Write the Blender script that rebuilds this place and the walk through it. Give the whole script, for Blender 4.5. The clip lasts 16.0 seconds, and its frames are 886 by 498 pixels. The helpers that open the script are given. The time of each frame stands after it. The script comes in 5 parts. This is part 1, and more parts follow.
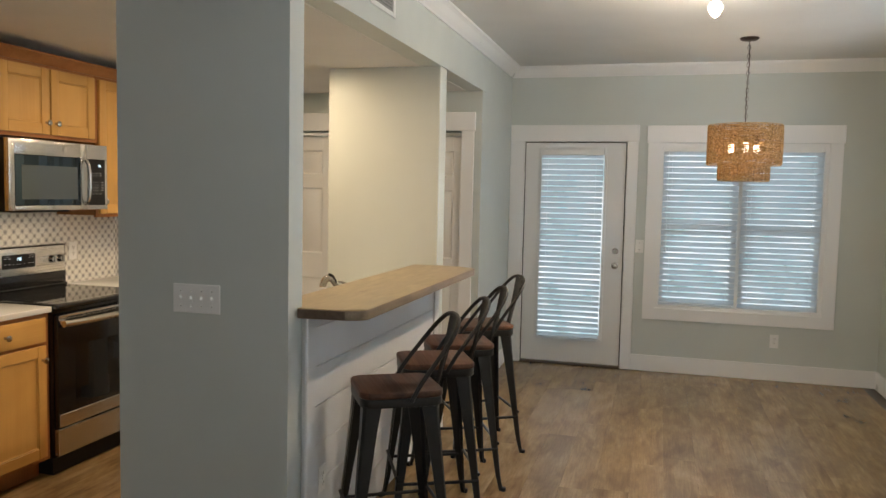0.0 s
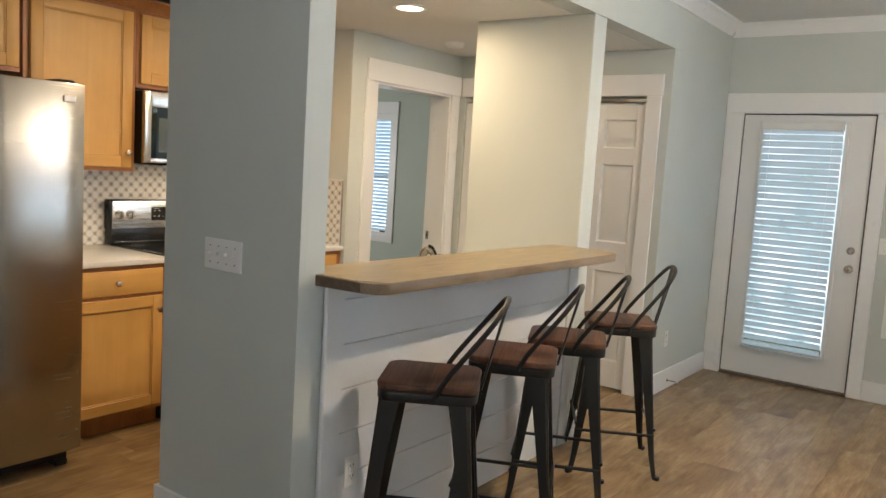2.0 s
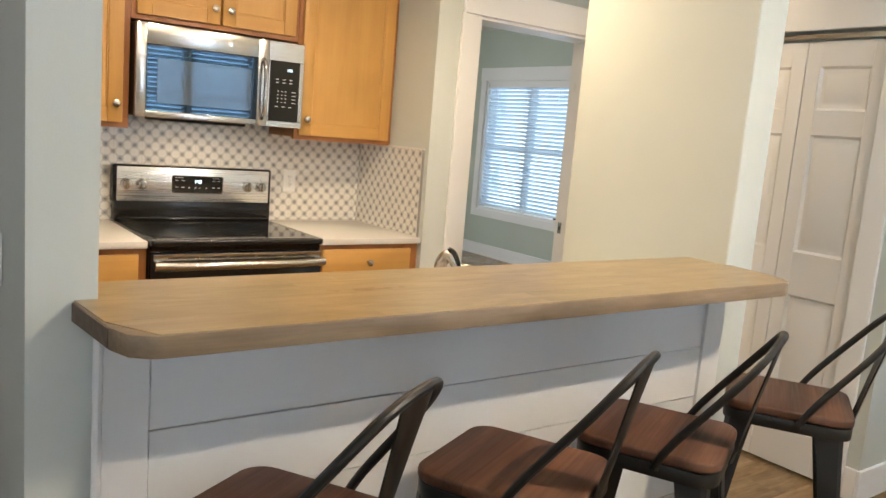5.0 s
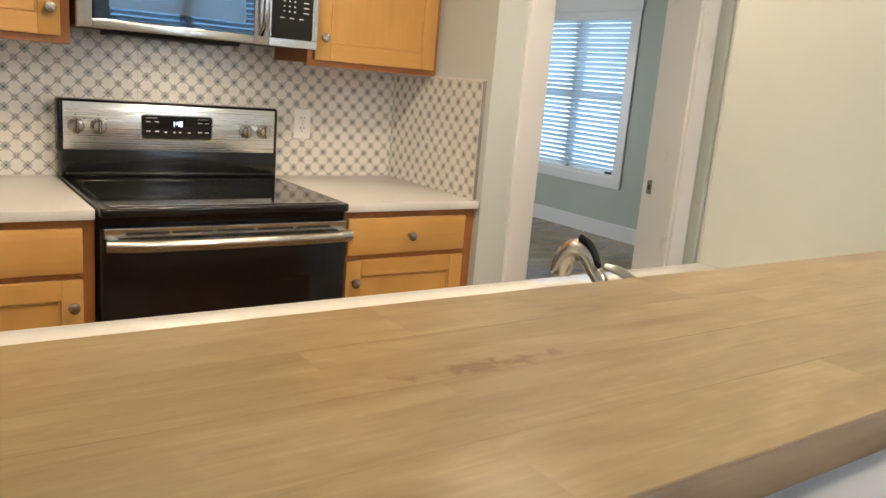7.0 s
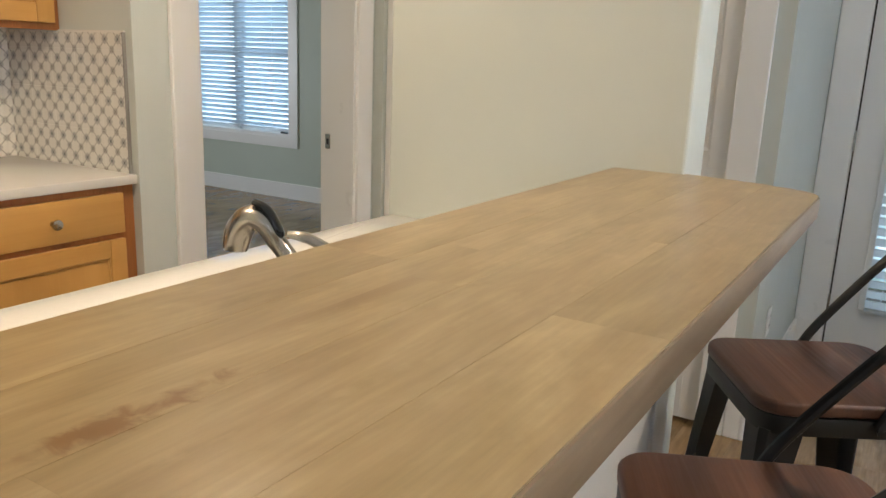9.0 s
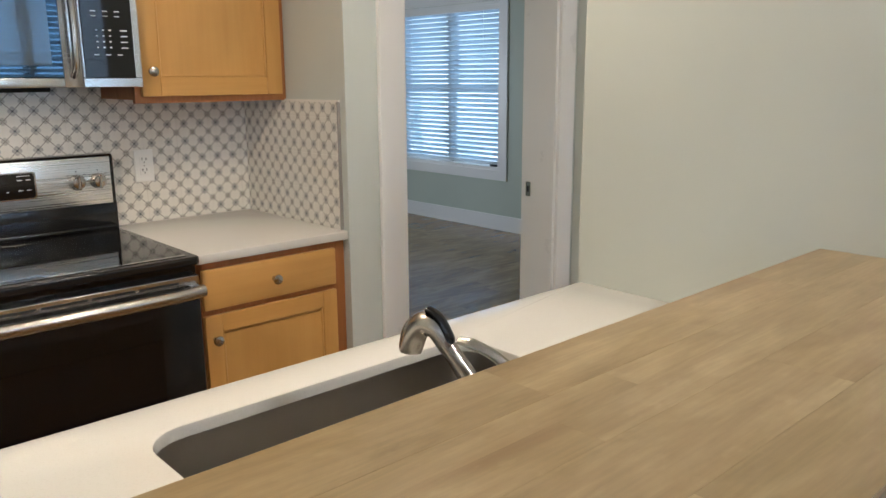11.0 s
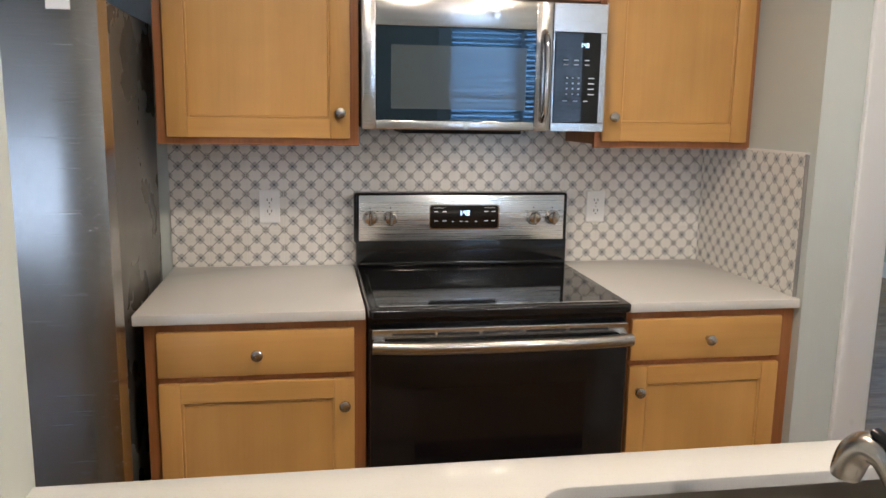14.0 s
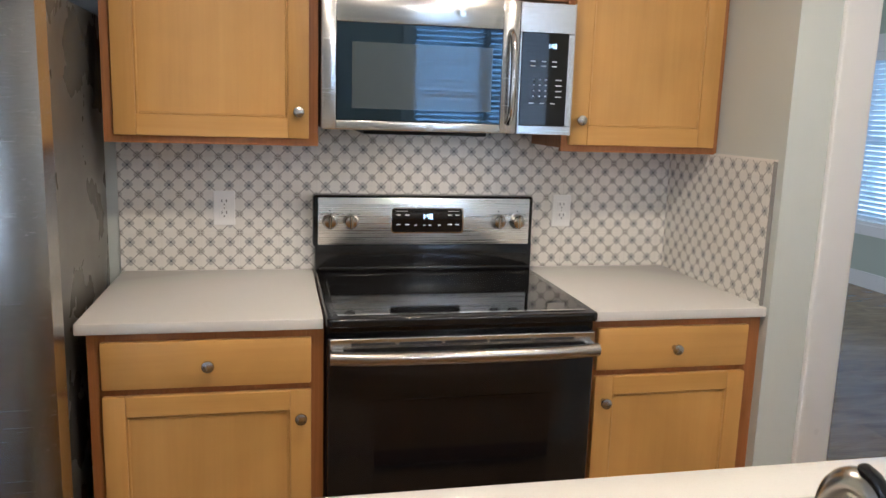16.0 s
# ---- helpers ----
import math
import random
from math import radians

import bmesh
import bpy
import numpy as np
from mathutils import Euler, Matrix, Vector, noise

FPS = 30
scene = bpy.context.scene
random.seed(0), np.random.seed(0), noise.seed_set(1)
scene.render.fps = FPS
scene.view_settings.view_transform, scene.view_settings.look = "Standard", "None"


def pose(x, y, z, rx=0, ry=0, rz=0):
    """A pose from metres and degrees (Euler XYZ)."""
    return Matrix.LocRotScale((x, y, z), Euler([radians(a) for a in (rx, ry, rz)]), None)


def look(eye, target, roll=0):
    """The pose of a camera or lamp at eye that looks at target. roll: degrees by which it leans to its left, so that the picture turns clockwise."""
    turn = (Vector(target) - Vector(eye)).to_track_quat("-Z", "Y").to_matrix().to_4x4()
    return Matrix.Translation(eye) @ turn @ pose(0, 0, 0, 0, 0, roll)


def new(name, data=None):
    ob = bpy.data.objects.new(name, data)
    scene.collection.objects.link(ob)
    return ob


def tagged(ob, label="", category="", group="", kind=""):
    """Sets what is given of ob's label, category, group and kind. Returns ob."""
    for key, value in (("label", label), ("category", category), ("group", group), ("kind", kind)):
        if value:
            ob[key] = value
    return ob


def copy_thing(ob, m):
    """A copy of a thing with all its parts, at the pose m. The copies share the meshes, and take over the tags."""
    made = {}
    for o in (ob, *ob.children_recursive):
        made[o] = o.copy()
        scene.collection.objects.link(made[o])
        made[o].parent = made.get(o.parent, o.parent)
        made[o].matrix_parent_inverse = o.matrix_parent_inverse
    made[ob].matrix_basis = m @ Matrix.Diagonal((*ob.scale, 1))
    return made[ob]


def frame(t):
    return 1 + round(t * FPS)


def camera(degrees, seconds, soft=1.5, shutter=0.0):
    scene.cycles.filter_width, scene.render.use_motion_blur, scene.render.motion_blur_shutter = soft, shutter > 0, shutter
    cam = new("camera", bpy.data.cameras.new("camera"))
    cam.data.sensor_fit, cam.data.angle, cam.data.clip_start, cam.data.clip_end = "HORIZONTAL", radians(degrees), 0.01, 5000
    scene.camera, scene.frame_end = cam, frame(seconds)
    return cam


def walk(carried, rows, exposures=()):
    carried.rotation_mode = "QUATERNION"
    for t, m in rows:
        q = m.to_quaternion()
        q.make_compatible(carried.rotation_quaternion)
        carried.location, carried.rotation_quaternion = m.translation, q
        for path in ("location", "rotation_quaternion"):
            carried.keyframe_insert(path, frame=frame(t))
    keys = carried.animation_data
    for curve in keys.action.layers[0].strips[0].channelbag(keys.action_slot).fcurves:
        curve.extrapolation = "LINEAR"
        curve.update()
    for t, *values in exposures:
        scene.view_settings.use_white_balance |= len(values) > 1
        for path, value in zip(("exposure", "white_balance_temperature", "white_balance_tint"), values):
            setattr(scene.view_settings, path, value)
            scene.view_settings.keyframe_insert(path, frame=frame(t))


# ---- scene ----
cam = camera(59.4, 16.0)
PATH = [
    (0, (3.703, -3.714, 1.554), (3.168, -1.792, 1.408), 1.2),
    (0.5, (3.856, -3.545, 1.53), (3.138, -1.687, 1.347), 2.4),
    (1, (3.971, -3.351, 1.514), (3.104, -1.558, 1.329), 2.8),
    (1.5, (4.146, -3.099, 1.504), (2.992, -1.477, 1.311), 2.4),
    (2, (4.249, -2.842, 1.482), (3.076, -1.236, 1.272), 3.5),
    (2.5, (4.289, -2.543, 1.477), (3.084, -0.961, 1.26), 4.1),
    (3, (4.334, -2.243, 1.459), (3.0, -0.77, 1.236), 3.1),
    (3.5, (4.355, -1.97, 1.479), (2.919, -0.6, 1.234), 4.7),
    (4, (4.22, -1.716, 1.464), (2.74, -0.395, 1.211), 5.0),
    (4.5, (4.05, -1.478, 1.439), (2.516, -0.221, 1.182), 4.5),
    (4.7, (3.967, -1.383, 1.445), (2.397, -0.172, 1.183), 4.4),
    (6.8, (2.993, -0.838, 1.344), (1.368, 0.259, 0.948), 4.6),
    (7, (2.916, -0.817, 1.339), (1.324, 0.318, 0.917), 4.9),
    (7.5, (2.782, -0.786, 1.319), (1.419, 0.61, 0.881), 4.6),
    (8, (2.759, -0.747, 1.291), (1.616, 0.815, 0.786), 3.9),
    (8.2, (2.76, -0.725, 1.287), (1.702, 0.893, 0.775), 3.9),
    (10.3, (2.858, -0.582, 1.37), (1.806, 1.063, 0.939), 0.0),
    (10.5, (2.875, -0.582, 1.387), (1.682, 0.966, 0.963), -0.5),
    (11, (2.812, -0.599, 1.43), (1.376, 0.723, 0.998), -0.3),
    (11.5, (2.768, -0.597, 1.435), (1.208, 0.582, 1.019), -0.7),
    (12, (2.746, -0.57, 1.46), (1.03, 0.383, 1.077), -1.0),
    (12.5, (2.782, -0.532, 1.47), (0.969, 0.238, 1.127), -0.2),
    (13, (2.8, -0.512, 1.468), (0.928, 0.106, 1.134), 0.3),
    (13.5, (2.798, -0.506, 1.469), (0.883, -0.042, 1.124), 1.1),
    (14, (2.76, -0.523, 1.458), (0.817, -0.198, 1.112), 0.9),
    (14.5, (2.719, -0.538, 1.46), (0.772, -0.24, 1.111), 1.6),
    (15, (2.701, -0.539, 1.461), (0.754, -0.244, 1.113), 2.2),
    (15.5, (2.691, -0.524, 1.467), (0.753, -0.178, 1.116), 2.3),
    (16, (2.679, -0.505, 1.468), (0.754, -0.088, 1.118), 1.8),
]
walk(cam, [(t, look(eye, target, roll)) for t, eye, target, roll in PATH],
     [(0, -.36, 7100, 15), (1.5, -.10, 7000, 15), (2.5, -.06, 6900, 15), (3.5, .17, 6750, 15), (4.7, .13, 6800, 15), (7, -.05, 6450, 14), (8, -.15, 5700, 14), (10.3, -.30, 7400, 14), (10.6, -.30, 7200, 14), (11, -.43, 5800, 13), (12.5, -.42, 5700, 15), (16, -.27, 5600, 16)])

# world, sun, large lights
world = bpy.data.worlds.new("world")
scene.world = world
world.use_nodes = True
wn = world.node_tree.nodes
sky = wn.new("ShaderNodeTexSky")
sky.sky_type, sky.sun_disc = "NISHITA", False
sky.sun_elevation, sky.sun_rotation = radians(50), radians(180)
wn["Background"].inputs[1].default_value = 0.12
world.node_tree.links.new(sky.outputs[0], wn["Background"].inputs[0])
sun = new("sun", bpy.data.lights.new("sun", "SUN"))
sun.data.energy, sun.data.angle, sun.data.color = 2.5, radians(0.6), (1, .95, .88)
sun.matrix_world = look((0, -20, 24), (0, 0, 0))


def lamp(name, kind, place, watts, colour, size, aim=None, spot=None):
    d = bpy.data.lights.new(name, kind)
    d.energy, d.color = watts, colour
    if kind == "AREA":
        d.shape = "DISK"
        d.size = size
    else:
        d.shadow_soft_size = size
    if spot:
        d.spot_size, d.spot_blend = radians(spot), 0.9
    ob = new(name, d)
    ob.matrix_world = look(place, aim) if aim else Matrix.Translation(place)
    return ob


WARM = (1, .76, .46)
CREAM = (1, .80, .53)
lamp("kitchen_lamp", "AREA", (1.475, .515, 2.322), 11.5, CREAM, .13, (1.461, .515, 0))
lamp("kitchen_lamp", "AREA", (1.475, -.375, 2.322), 17, CREAM, .13, (1.461, -.375, 0))
lamp("ceiling_spot_lamp", "POINT", (3.946, .726, 2.50), 44, (1, .88, .70), .035)
lamp("ceiling_spot_beam", "SPOT", (3.946, .726, 2.50), 105, (1, .88, .70), .035, (2.45, .35, .25), 105)
# added fill over the hall, with no fixture, to brighten the closet doors
lamp("hall_fill", "AREA", (1.45, 1.62, 2.322), 4.2, CREAM, .13, (1.44, 1.62, 0))
for _y in (-.075, .07):
    lamp("cooktop_lamp", "AREA", (.33, _y, 1.378), .9, CREAM, .035, (.32, _y, 0))
lamp("pendant_lamp", "POINT", (4.255, 2.30, 1.92), 8, WARM, .06)



def daylight_area(name, place, aim, watts, colour, w, h):
    """Daylight outside a window's blind; also added fill at the unseen west and south walls."""
    ob = lamp(name, "AREA", place, watts, colour, w, aim)
    ob.data.shape, ob.data.size, ob.data.size_y = "RECTANGLE", w, h
    return ob


DAY = (.78, .89, 1)
# unseen fill in an added west opening, to brighten the bedroom
daylight_area("bedroom_west_fill", (-4.62, 1.8, 1.35), (0, 1.8, 1.2), 60, (.93, .97, 1), 1.8, 1.5)
daylight_area("bedroom_north_light", (-2.93, 5.03, 1.35), (-2.93, 0, 1.35), 9, (.62, .84, 1), 1.4, 1.5)
daylight_area("east_light", (5.727, 1.48, 1.61), (0, 1.48, 1.61), 50, (.62, .82, 1), 1.6, 1.7)
daylight_area("east_light", (5.727, -2.65, 1.61), (0, -2.65, 1.61), 58, DAY, 1.6, 1.6)
# unseen fill added before the windowless south wall, to brighten the living room
daylight_area("south_fill", (3.9, -6.18, 1.4), (3.9, 0, 1.3), 22, (.88, .95, 1), 2.2, 1.6)


KNOT = (2.402, -.385)


# ---------- materials ----------
def mat(name, base=(.5, .5, .5), rough=.5, metal=0.0, coat=0.0):
    m = bpy.data.materials.new(name)
    m.use_nodes = True
    b = m.node_tree.nodes["Principled BSDF"]
    b.inputs["Base Color"].default_value = (*base, 1)
    b.inputs["Roughness"].default_value = rough
    b.inputs["Metallic"].default_value = metal
    b.inputs["Coat Weight"].default_value = coat
    return m


def N(m, kind, **props):
    n = m.node_tree.nodes.new("ShaderNode" + kind)
    for k, v in props.items():
        if k == "operation":
            n.operation = v
        elif k == "data_type":
            n.data_type = v
        elif k == "blend_type":
            n.blend_type = v
        elif k == "bands_direction":
            n.bands_direction = v
    return n


def L(m, a, b):
    m.node_tree.links.new(a, b)


def bsdf(m):
    return m.node_tree.nodes["Principled BSDF"]


def coords(m, scale=(1, 1, 1), kind="Object", per_object=0.0):
    tc, mp = N(m, "TexCoord"), N(m, "Mapping")
    mp.inputs["Scale"].default_value = scale
    L(m, tc.outputs[kind], mp.inputs["Vector"])
    if per_object:
        oi, mul = N(m, "ObjectInfo"), N(m, "VectorMath", operation="SCALE")
        mul.inputs[0].default_value = (31, 57, 83)
        L(m, oi.outputs["Random"], mul.inputs["Scale"])
        L(m, mul.outputs[0], mp.inputs["Location"])
    return mp.outputs[0]


def noise_tex(m, vec, scale, detail=4, rough=.55, distortion=0.0):
    n = N(m, "TexNoise")
    n.inputs["Scale"].default_value, n.inputs["Detail"].default_value = scale, detail
    n.inputs["Roughness"].default_value, n.inputs["Distortion"].default_value = rough, distortion
    L(m, vec, n.inputs["Vector"])
    return n.outputs["Fac"]


def ramp(m, fac, stops):
    r = N(m, "ValToRGB")
    while len(r.color_ramp.elements) < len(stops):
        r.color_ramp.elements.new(.5)
    for e, (p, c) in zip(r.color_ramp.elements, stops):
        e.position, e.color = p, (*c, 1) if len(c) == 3 else c
    L(m, fac, r.inputs[0])
    return r.outputs[0]


def grey(a, b, lo=0.3, hi=0.7):
    return [(lo, (a, a, a)), (hi, (b, b, b))]


def mixc(m, fac, a, b, blend="MIX"):
    n = N(m, "Mix", data_type="RGBA", blend_type=blend)
    for s, v in ((n.inputs[0], fac), (n.inputs[6], a), (n.inputs[7], b)):
        if isinstance(v, (int, float)):
            s.default_value = v
        elif isinstance(v, tuple):
            s.default_value = (*v, 1)
        else:
            L(m, v, s)
    return n.outputs[2]


def math_(m, op, a, b=0.0, c=None):
    n = N(m, "Math", operation=op)
    for s, v in zip(n.inputs, (a, b, c)):
        if v is None:
            continue
        if isinstance(v, (int, float)):
            s.default_value = v
        else:
            L(m, v, s)
    return n.outputs[0]


def bump(m, h, strength=.2, dist=.002):
    n = N(m, "Bump")
    n.inputs["Strength"].default_value, n.inputs["Distance"].default_value = strength, dist
    L(m, h, n.inputs["Height"])
    L(m, n.outputs[0], bsdf(m).inputs["Normal"])


def paint(name, base, rough=.55, orange=.25, spread=.035):
    m = mat(name, base, rough)
    v = coords(m, kind="Object")
    big = noise_tex(m, v, 1.3, 3)
    c = ramp(m, big, [(.3, tuple(x * (1 - spread) for x in base)), (.7, tuple(x * (1 + spread) for x in base))])
    L(m, c, bsdf(m).inputs["Base Color"])
    fine = noise_tex(m, v, 260, 3, .6)
    bump(m, fine, orange, .001)
    r = ramp(m, noise_tex(m, v, 5, 4), grey(rough - .06, rough + .08))
    L(m, r, bsdf(m).inputs["Roughness"])
    return m


def wood(name, dark, mid, light, grain_axis, rough=.4, coat=.0, fine=1.0, rand=.25, bumpy=.12, finest=.62, contrast=1.0, blotch=1.5, along=.55):
    """Wood with its grain along the given axis of each object."""
    m = mat(name, mid, rough, coat=coat)
    s = [9, 9, 9]
    s[grain_axis] = along
    v = coords(m, tuple(s), per_object=1.0)
    a = noise_tex(m, v, 1.6 * fine, 6, .6, .6)
    s2 = [70, 70, 70]
    s2[grain_axis] = 1.6
    v2 = coords(m, tuple(s2), per_object=1.0)
    b = noise_tex(m, v2, 2.2 * fine, 4, .6)
    v3 = coords(m, (1, 1, 1), per_object=1.0)
    big = noise_tex(m, v3, blotch, 3, .5, .3)
    c = ramp(m, a, [(.5 - .22 / contrast, dark), (.5, mid), (.5 + .24 / contrast, light)])
    c = mixc(m, .55, c, ramp(m, b, grey(finest, 1.0, .3, .62)), "MULTIPLY")
    c = mixc(m, .5, c, ramp(m, big, grey(.72, 1.05, .3, .7)), "MULTIPLY")
    oi = N(m, "ObjectInfo")
    c = mixc(m, rand, c, ramp(m, oi.outputs["Random"], grey(.55, 1.1, 0, 1)), "MULTIPLY")
    L(m, c, bsdf(m).inputs["Base Color"])
    L(m, ramp(m, b, grey(rough + .08, rough - .05)), bsdf(m).inputs["Roughness"])
    bump(m, b, bumpy, .001)
    return m


def steel(name, base, rough, axis, grain=.07, coat=0.0):
    m = mat(name, base, rough, 1.0)
    s = [260, 260, 260]
    s[axis] = 1.2
    b = noise_tex(m, coords(m, tuple(s)), 1.0, 3, .7)
    L(m, ramp(m, b, grey(max(rough - grain, .05), rough + grain)), bsdf(m).inputs["Roughness"])
    L(m, mixc(m, ramp(m, b, grey(0, 1)), tuple(x * .93 for x in base), tuple(min(1, x * 1.05) for x in base)), bsdf(m).inputs["Base Color"])
    wav = noise_tex(m, coords(m, (1, 1, 1)), 1.7, 2, .4)
    mx = math_(m, "MULTIPLY_ADD", b, .012, wav)
    bump(m, mx, .35, .006)
    return m


WALL = paint("wall_paint", (.585, .625, .597), .5)
HALLPAINT = paint("bedroom_paint", (.51, .57, .50), .55)
CEIL = paint("ceiling_paint", (.72, .72, .70), .7, .35)
TRIM = paint("trim_paint", (.86, .865, .86), .32, .05, .015)
DOORP = paint("door_paint", (.82, .825, .82), .35, .08, .015)
SHIP = paint("shiplap_paint", (.74, .755, .76), .36, .08, .02)
MAPLE_V = wood("maple_vertical", (.54, .275, .065), (.635, .35, .098), (.71, .41, .128), 2, .42, .0, .7, .12, .04, finest=.95, contrast=.6, blotch=3)
MAPLE_H = wood("maple_horizontal", (.54, .275, .065), (.635, .35, .098), (.71, .41, .128), 1, .42, .0, .7, .12, .04, finest=.95, contrast=.6, blotch=3)
MAPLE_DARK = wood("maple_face_frame", (.34, .12, .035), (.42, .165, .05), (.50, .22, .07), 2, .42, .0, 1.0, .08, .06, contrast=.7)


def board(name, dark, mid, light, rough, mottle, grain, streak, tone, streak_colour, comb=(.76, 1.16), streaky=.62):
    """Boards that run along y: soft mottling, fine grain, brown streaks, pores, a tone for each board."""
    m = mat(name, mid, rough)
    a = noise_tex(m, coords(m, (mottle, mottle * .3, mottle), per_object=1.0), 1.0, 5, .6, .5)
    c = ramp(m, a, [(.28, dark), (.5, mid), (.72, light)])
    f = noise_tex(m, coords(m, (grain, grain * .05, grain), per_object=1.0), 1.0, 3, .5, .0)
    c = mixc(m, 1.0, c, ramp(m, f, grey(*comb, .2, .8)), "MULTIPLY")
    s = noise_tex(m, coords(m, (streak, streak * .09, streak), per_object=1.0), 1.0, 4, .6, .9)
    c = mixc(m, ramp(m, s, grey(0, streaky, .40, .85)), c, streak_colour)
    p = noise_tex(m, coords(m, (60, 22, 60), per_object=1.0), 1.0, 3, .5)
    c = mixc(m, ramp(m, p, grey(0, .14, .4, .85)), c, tuple(x * .6 for x in dark))
    oi = N(m, "ObjectInfo")
    c = mixc(m, 1.0, c, ramp(m, oi.outputs["Random"], grey(1 - tone, 1 + tone * .5, 0, 1)), "MULTIPLY")
    L(m, c, bsdf(m).inputs["Base Color"])
    return m


PLANK = board("floor_plank_vinyl", (.19, .115, .052), (.33, .215, .102), (.44, .305, .160), .24, 8, 130, 12, .16, (.15, .085, .044))
BARWOOD = board("bar_stave", (.235, .165, .072), (.34, .252, .130), (.43, .33, .185), .28, 13, 190, 15, .07, (.215, .135, .066), (.84, 1.12), .9)
BARSIDE = board("bar_side", (.20, .145, .09), (.265, .195, .125), (.32, .245, .165), .4, 12, 90, 20, .0, (.16, .11, .08))
# one dark knot with reddish figure near the middle of the bar
_g, _s = N(BARWOOD, "NewGeometry"), N(BARWOOD, "SeparateXYZ")
L(BARWOOD, _g.outputs["Position"], _s.inputs[0])
_dx = math_(BARWOOD, "DIVIDE", math_(BARWOOD, "SUBTRACT", _s.outputs[0], KNOT[0]), .017)
_dy = math_(BARWOOD, "DIVIDE", math_(BARWOOD, "SUBTRACT", _s.outputs[1], KNOT[1]), .10)
_r = math_(BARWOOD, "SQRT", math_(BARWOOD, "ADD", math_(BARWOOD, "MULTIPLY", _dx, _dx), math_(BARWOOD, "MULTIPLY", _dy, _dy)))
_r = math_(BARWOOD, "ADD", _r, math_(BARWOOD, "MULTIPLY_ADD", noise_tex(BARWOOD, _g.outputs["Position"], 34, 4, .6, 1.0), 2.2, -1.0))
_k = ramp(BARWOOD, _r, [(.45, (1, 1, 1)), (1.0, (0, 0, 0))])
_old = bsdf(BARWOOD).inputs["Base Color"].links[0].from_socket
_flk = ramp(BARWOOD, noise_tex(BARWOOD, coords(BARWOOD, (50, 24, 50), per_object=1.0), 1.0, 3, .5), grey(0, 1, .62, .74))
_c = mixc(BARWOOD, math_(BARWOOD, "MULTIPLY", _flk, .10), _old, (.60, .48, .30))
L(BARWOOD, mixc(BARWOOD, math_(BARWOOD, "MULTIPLY", _k, .9), _c, (.17, .085, .03)), bsdf(BARWOOD).inputs["Base Color"])
SEATWOOD = wood("seat_walnut", (.060, .022, .011), (.135, .055, .028), (.22, .10, .052), 1, .5, .0, 1.0, .35, .08, finest=.8, blotch=14)
_t, _s = N(SEATWOOD, "TexCoord"), N(SEATWOOD, "SeparateXYZ")
L(SEATWOOD, _t.outputs["Object"], _s.inputs[0])
_w = N(SEATWOOD, "TexWhiteNoise")
_c = N(SEATWOOD, "CombineXYZ")
L(SEATWOOD, math_(SEATWOOD, "FLOOR", math_(SEATWOOD, "DIVIDE", _s.outputs[0], .047)), _c.inputs[0])
_oi = N(SEATWOOD, "ObjectInfo")
L(SEATWOOD, _oi.outputs["Random"], _c.inputs[1])
L(SEATWOOD, _c.outputs[0], _w.inputs["Vector"])
_old = bsdf(SEATWOOD).inputs["Base Color"].links[0].from_socket
L(SEATWOOD, mixc(SEATWOOD, 1.0, _old, ramp(SEATWOOD, _w.outputs["Value"], grey(.62, 1.25, 0, 1)), "MULTIPLY"), bsdf(SEATWOOD).inputs["Base Color"])
STEEL_V = steel("brushed_steel_vertical", (.50, .49, .475), .24, 2)
STEEL_R = steel("brushed_range_steel", (.86, .85, .82), .28, 1, .025)
STEEL_H = steel("brushed_steel_level", (.60, .595, .58), .22, 1)
NICKEL = mat("brushed_nickel", (.50, .475, .435), .27, 1.0)
CHROME = mat("polished_steel", (.70, .69, .67), .12, 1.0)
BLACKMETAL = mat("powder_coated_gunmetal", (.013, .013, .0125), .42, .1)
bump(BLACKMETAL, noise_tex(BLACKMETAL, coords(BLACKMETAL), 300, 2), .12, .0006)
BLACKGLASS = mat("black_glass", (.006, .006, .007), .045)
BLACKENAMEL = mat("black_enamel", (.010, .010, .011), .16)
MWGLASS = mat("microwave_glass", (.008, .009, .010), .012)
bsdf(MWGLASS).inputs["IOR"].default_value = 1.95
# blue of the reflected daylight is put into the glass's specular tint
bsdf(MWGLASS).inputs["Specular Tint"].default_value = (.42, .72, 1, 1)
MESH = mat("microwave_screen", (.075, .085, .085), .03)
bsdf(MESH).inputs["IOR"].default_value = 1.95
# same blue tint here, standing in for bluer window light in the reflection
bsdf(MESH).inputs["Specular Tint"].default_value = (.42, .72, 1, 1)
DARK = mat("dark_void", (.012, .011, .010), .7)
WHITEPL = mat("white_plastic", (.84, .84, .82), .35)
SLOT = mat("dark_slot", (.03, .03, .03), .5)
WHITEINK = mat("white_print", (.6, .62, .65), .5)
BRONZE = mat("dark_bronze", (.055, .04, .03), .4, .8)
WIRE = mat("chrome_chain", (.25, .23, .21), .3, 1.0)
THRESH = mat("threshold", (.13, .10, .075), .45, .3)
RUBBER = mat("grey_edge", (.28, .27, .26), .5)


def emitter(name, colour, strength):
    m = mat(name, colour, .4)
    bsdf(m).inputs["Emission Color"].default_value = (*colour, 1)
    bsdf(m).inputs["Emission Strength"].default_value = strength
    return m


LED = emitter("lit_digits", (.62, .85, 1), 2.2)
GLOW = emitter("lit_lens", (1, .84, .58), 9)
BULB = emitter("lit_bulb", (1, .88, .68), 9)

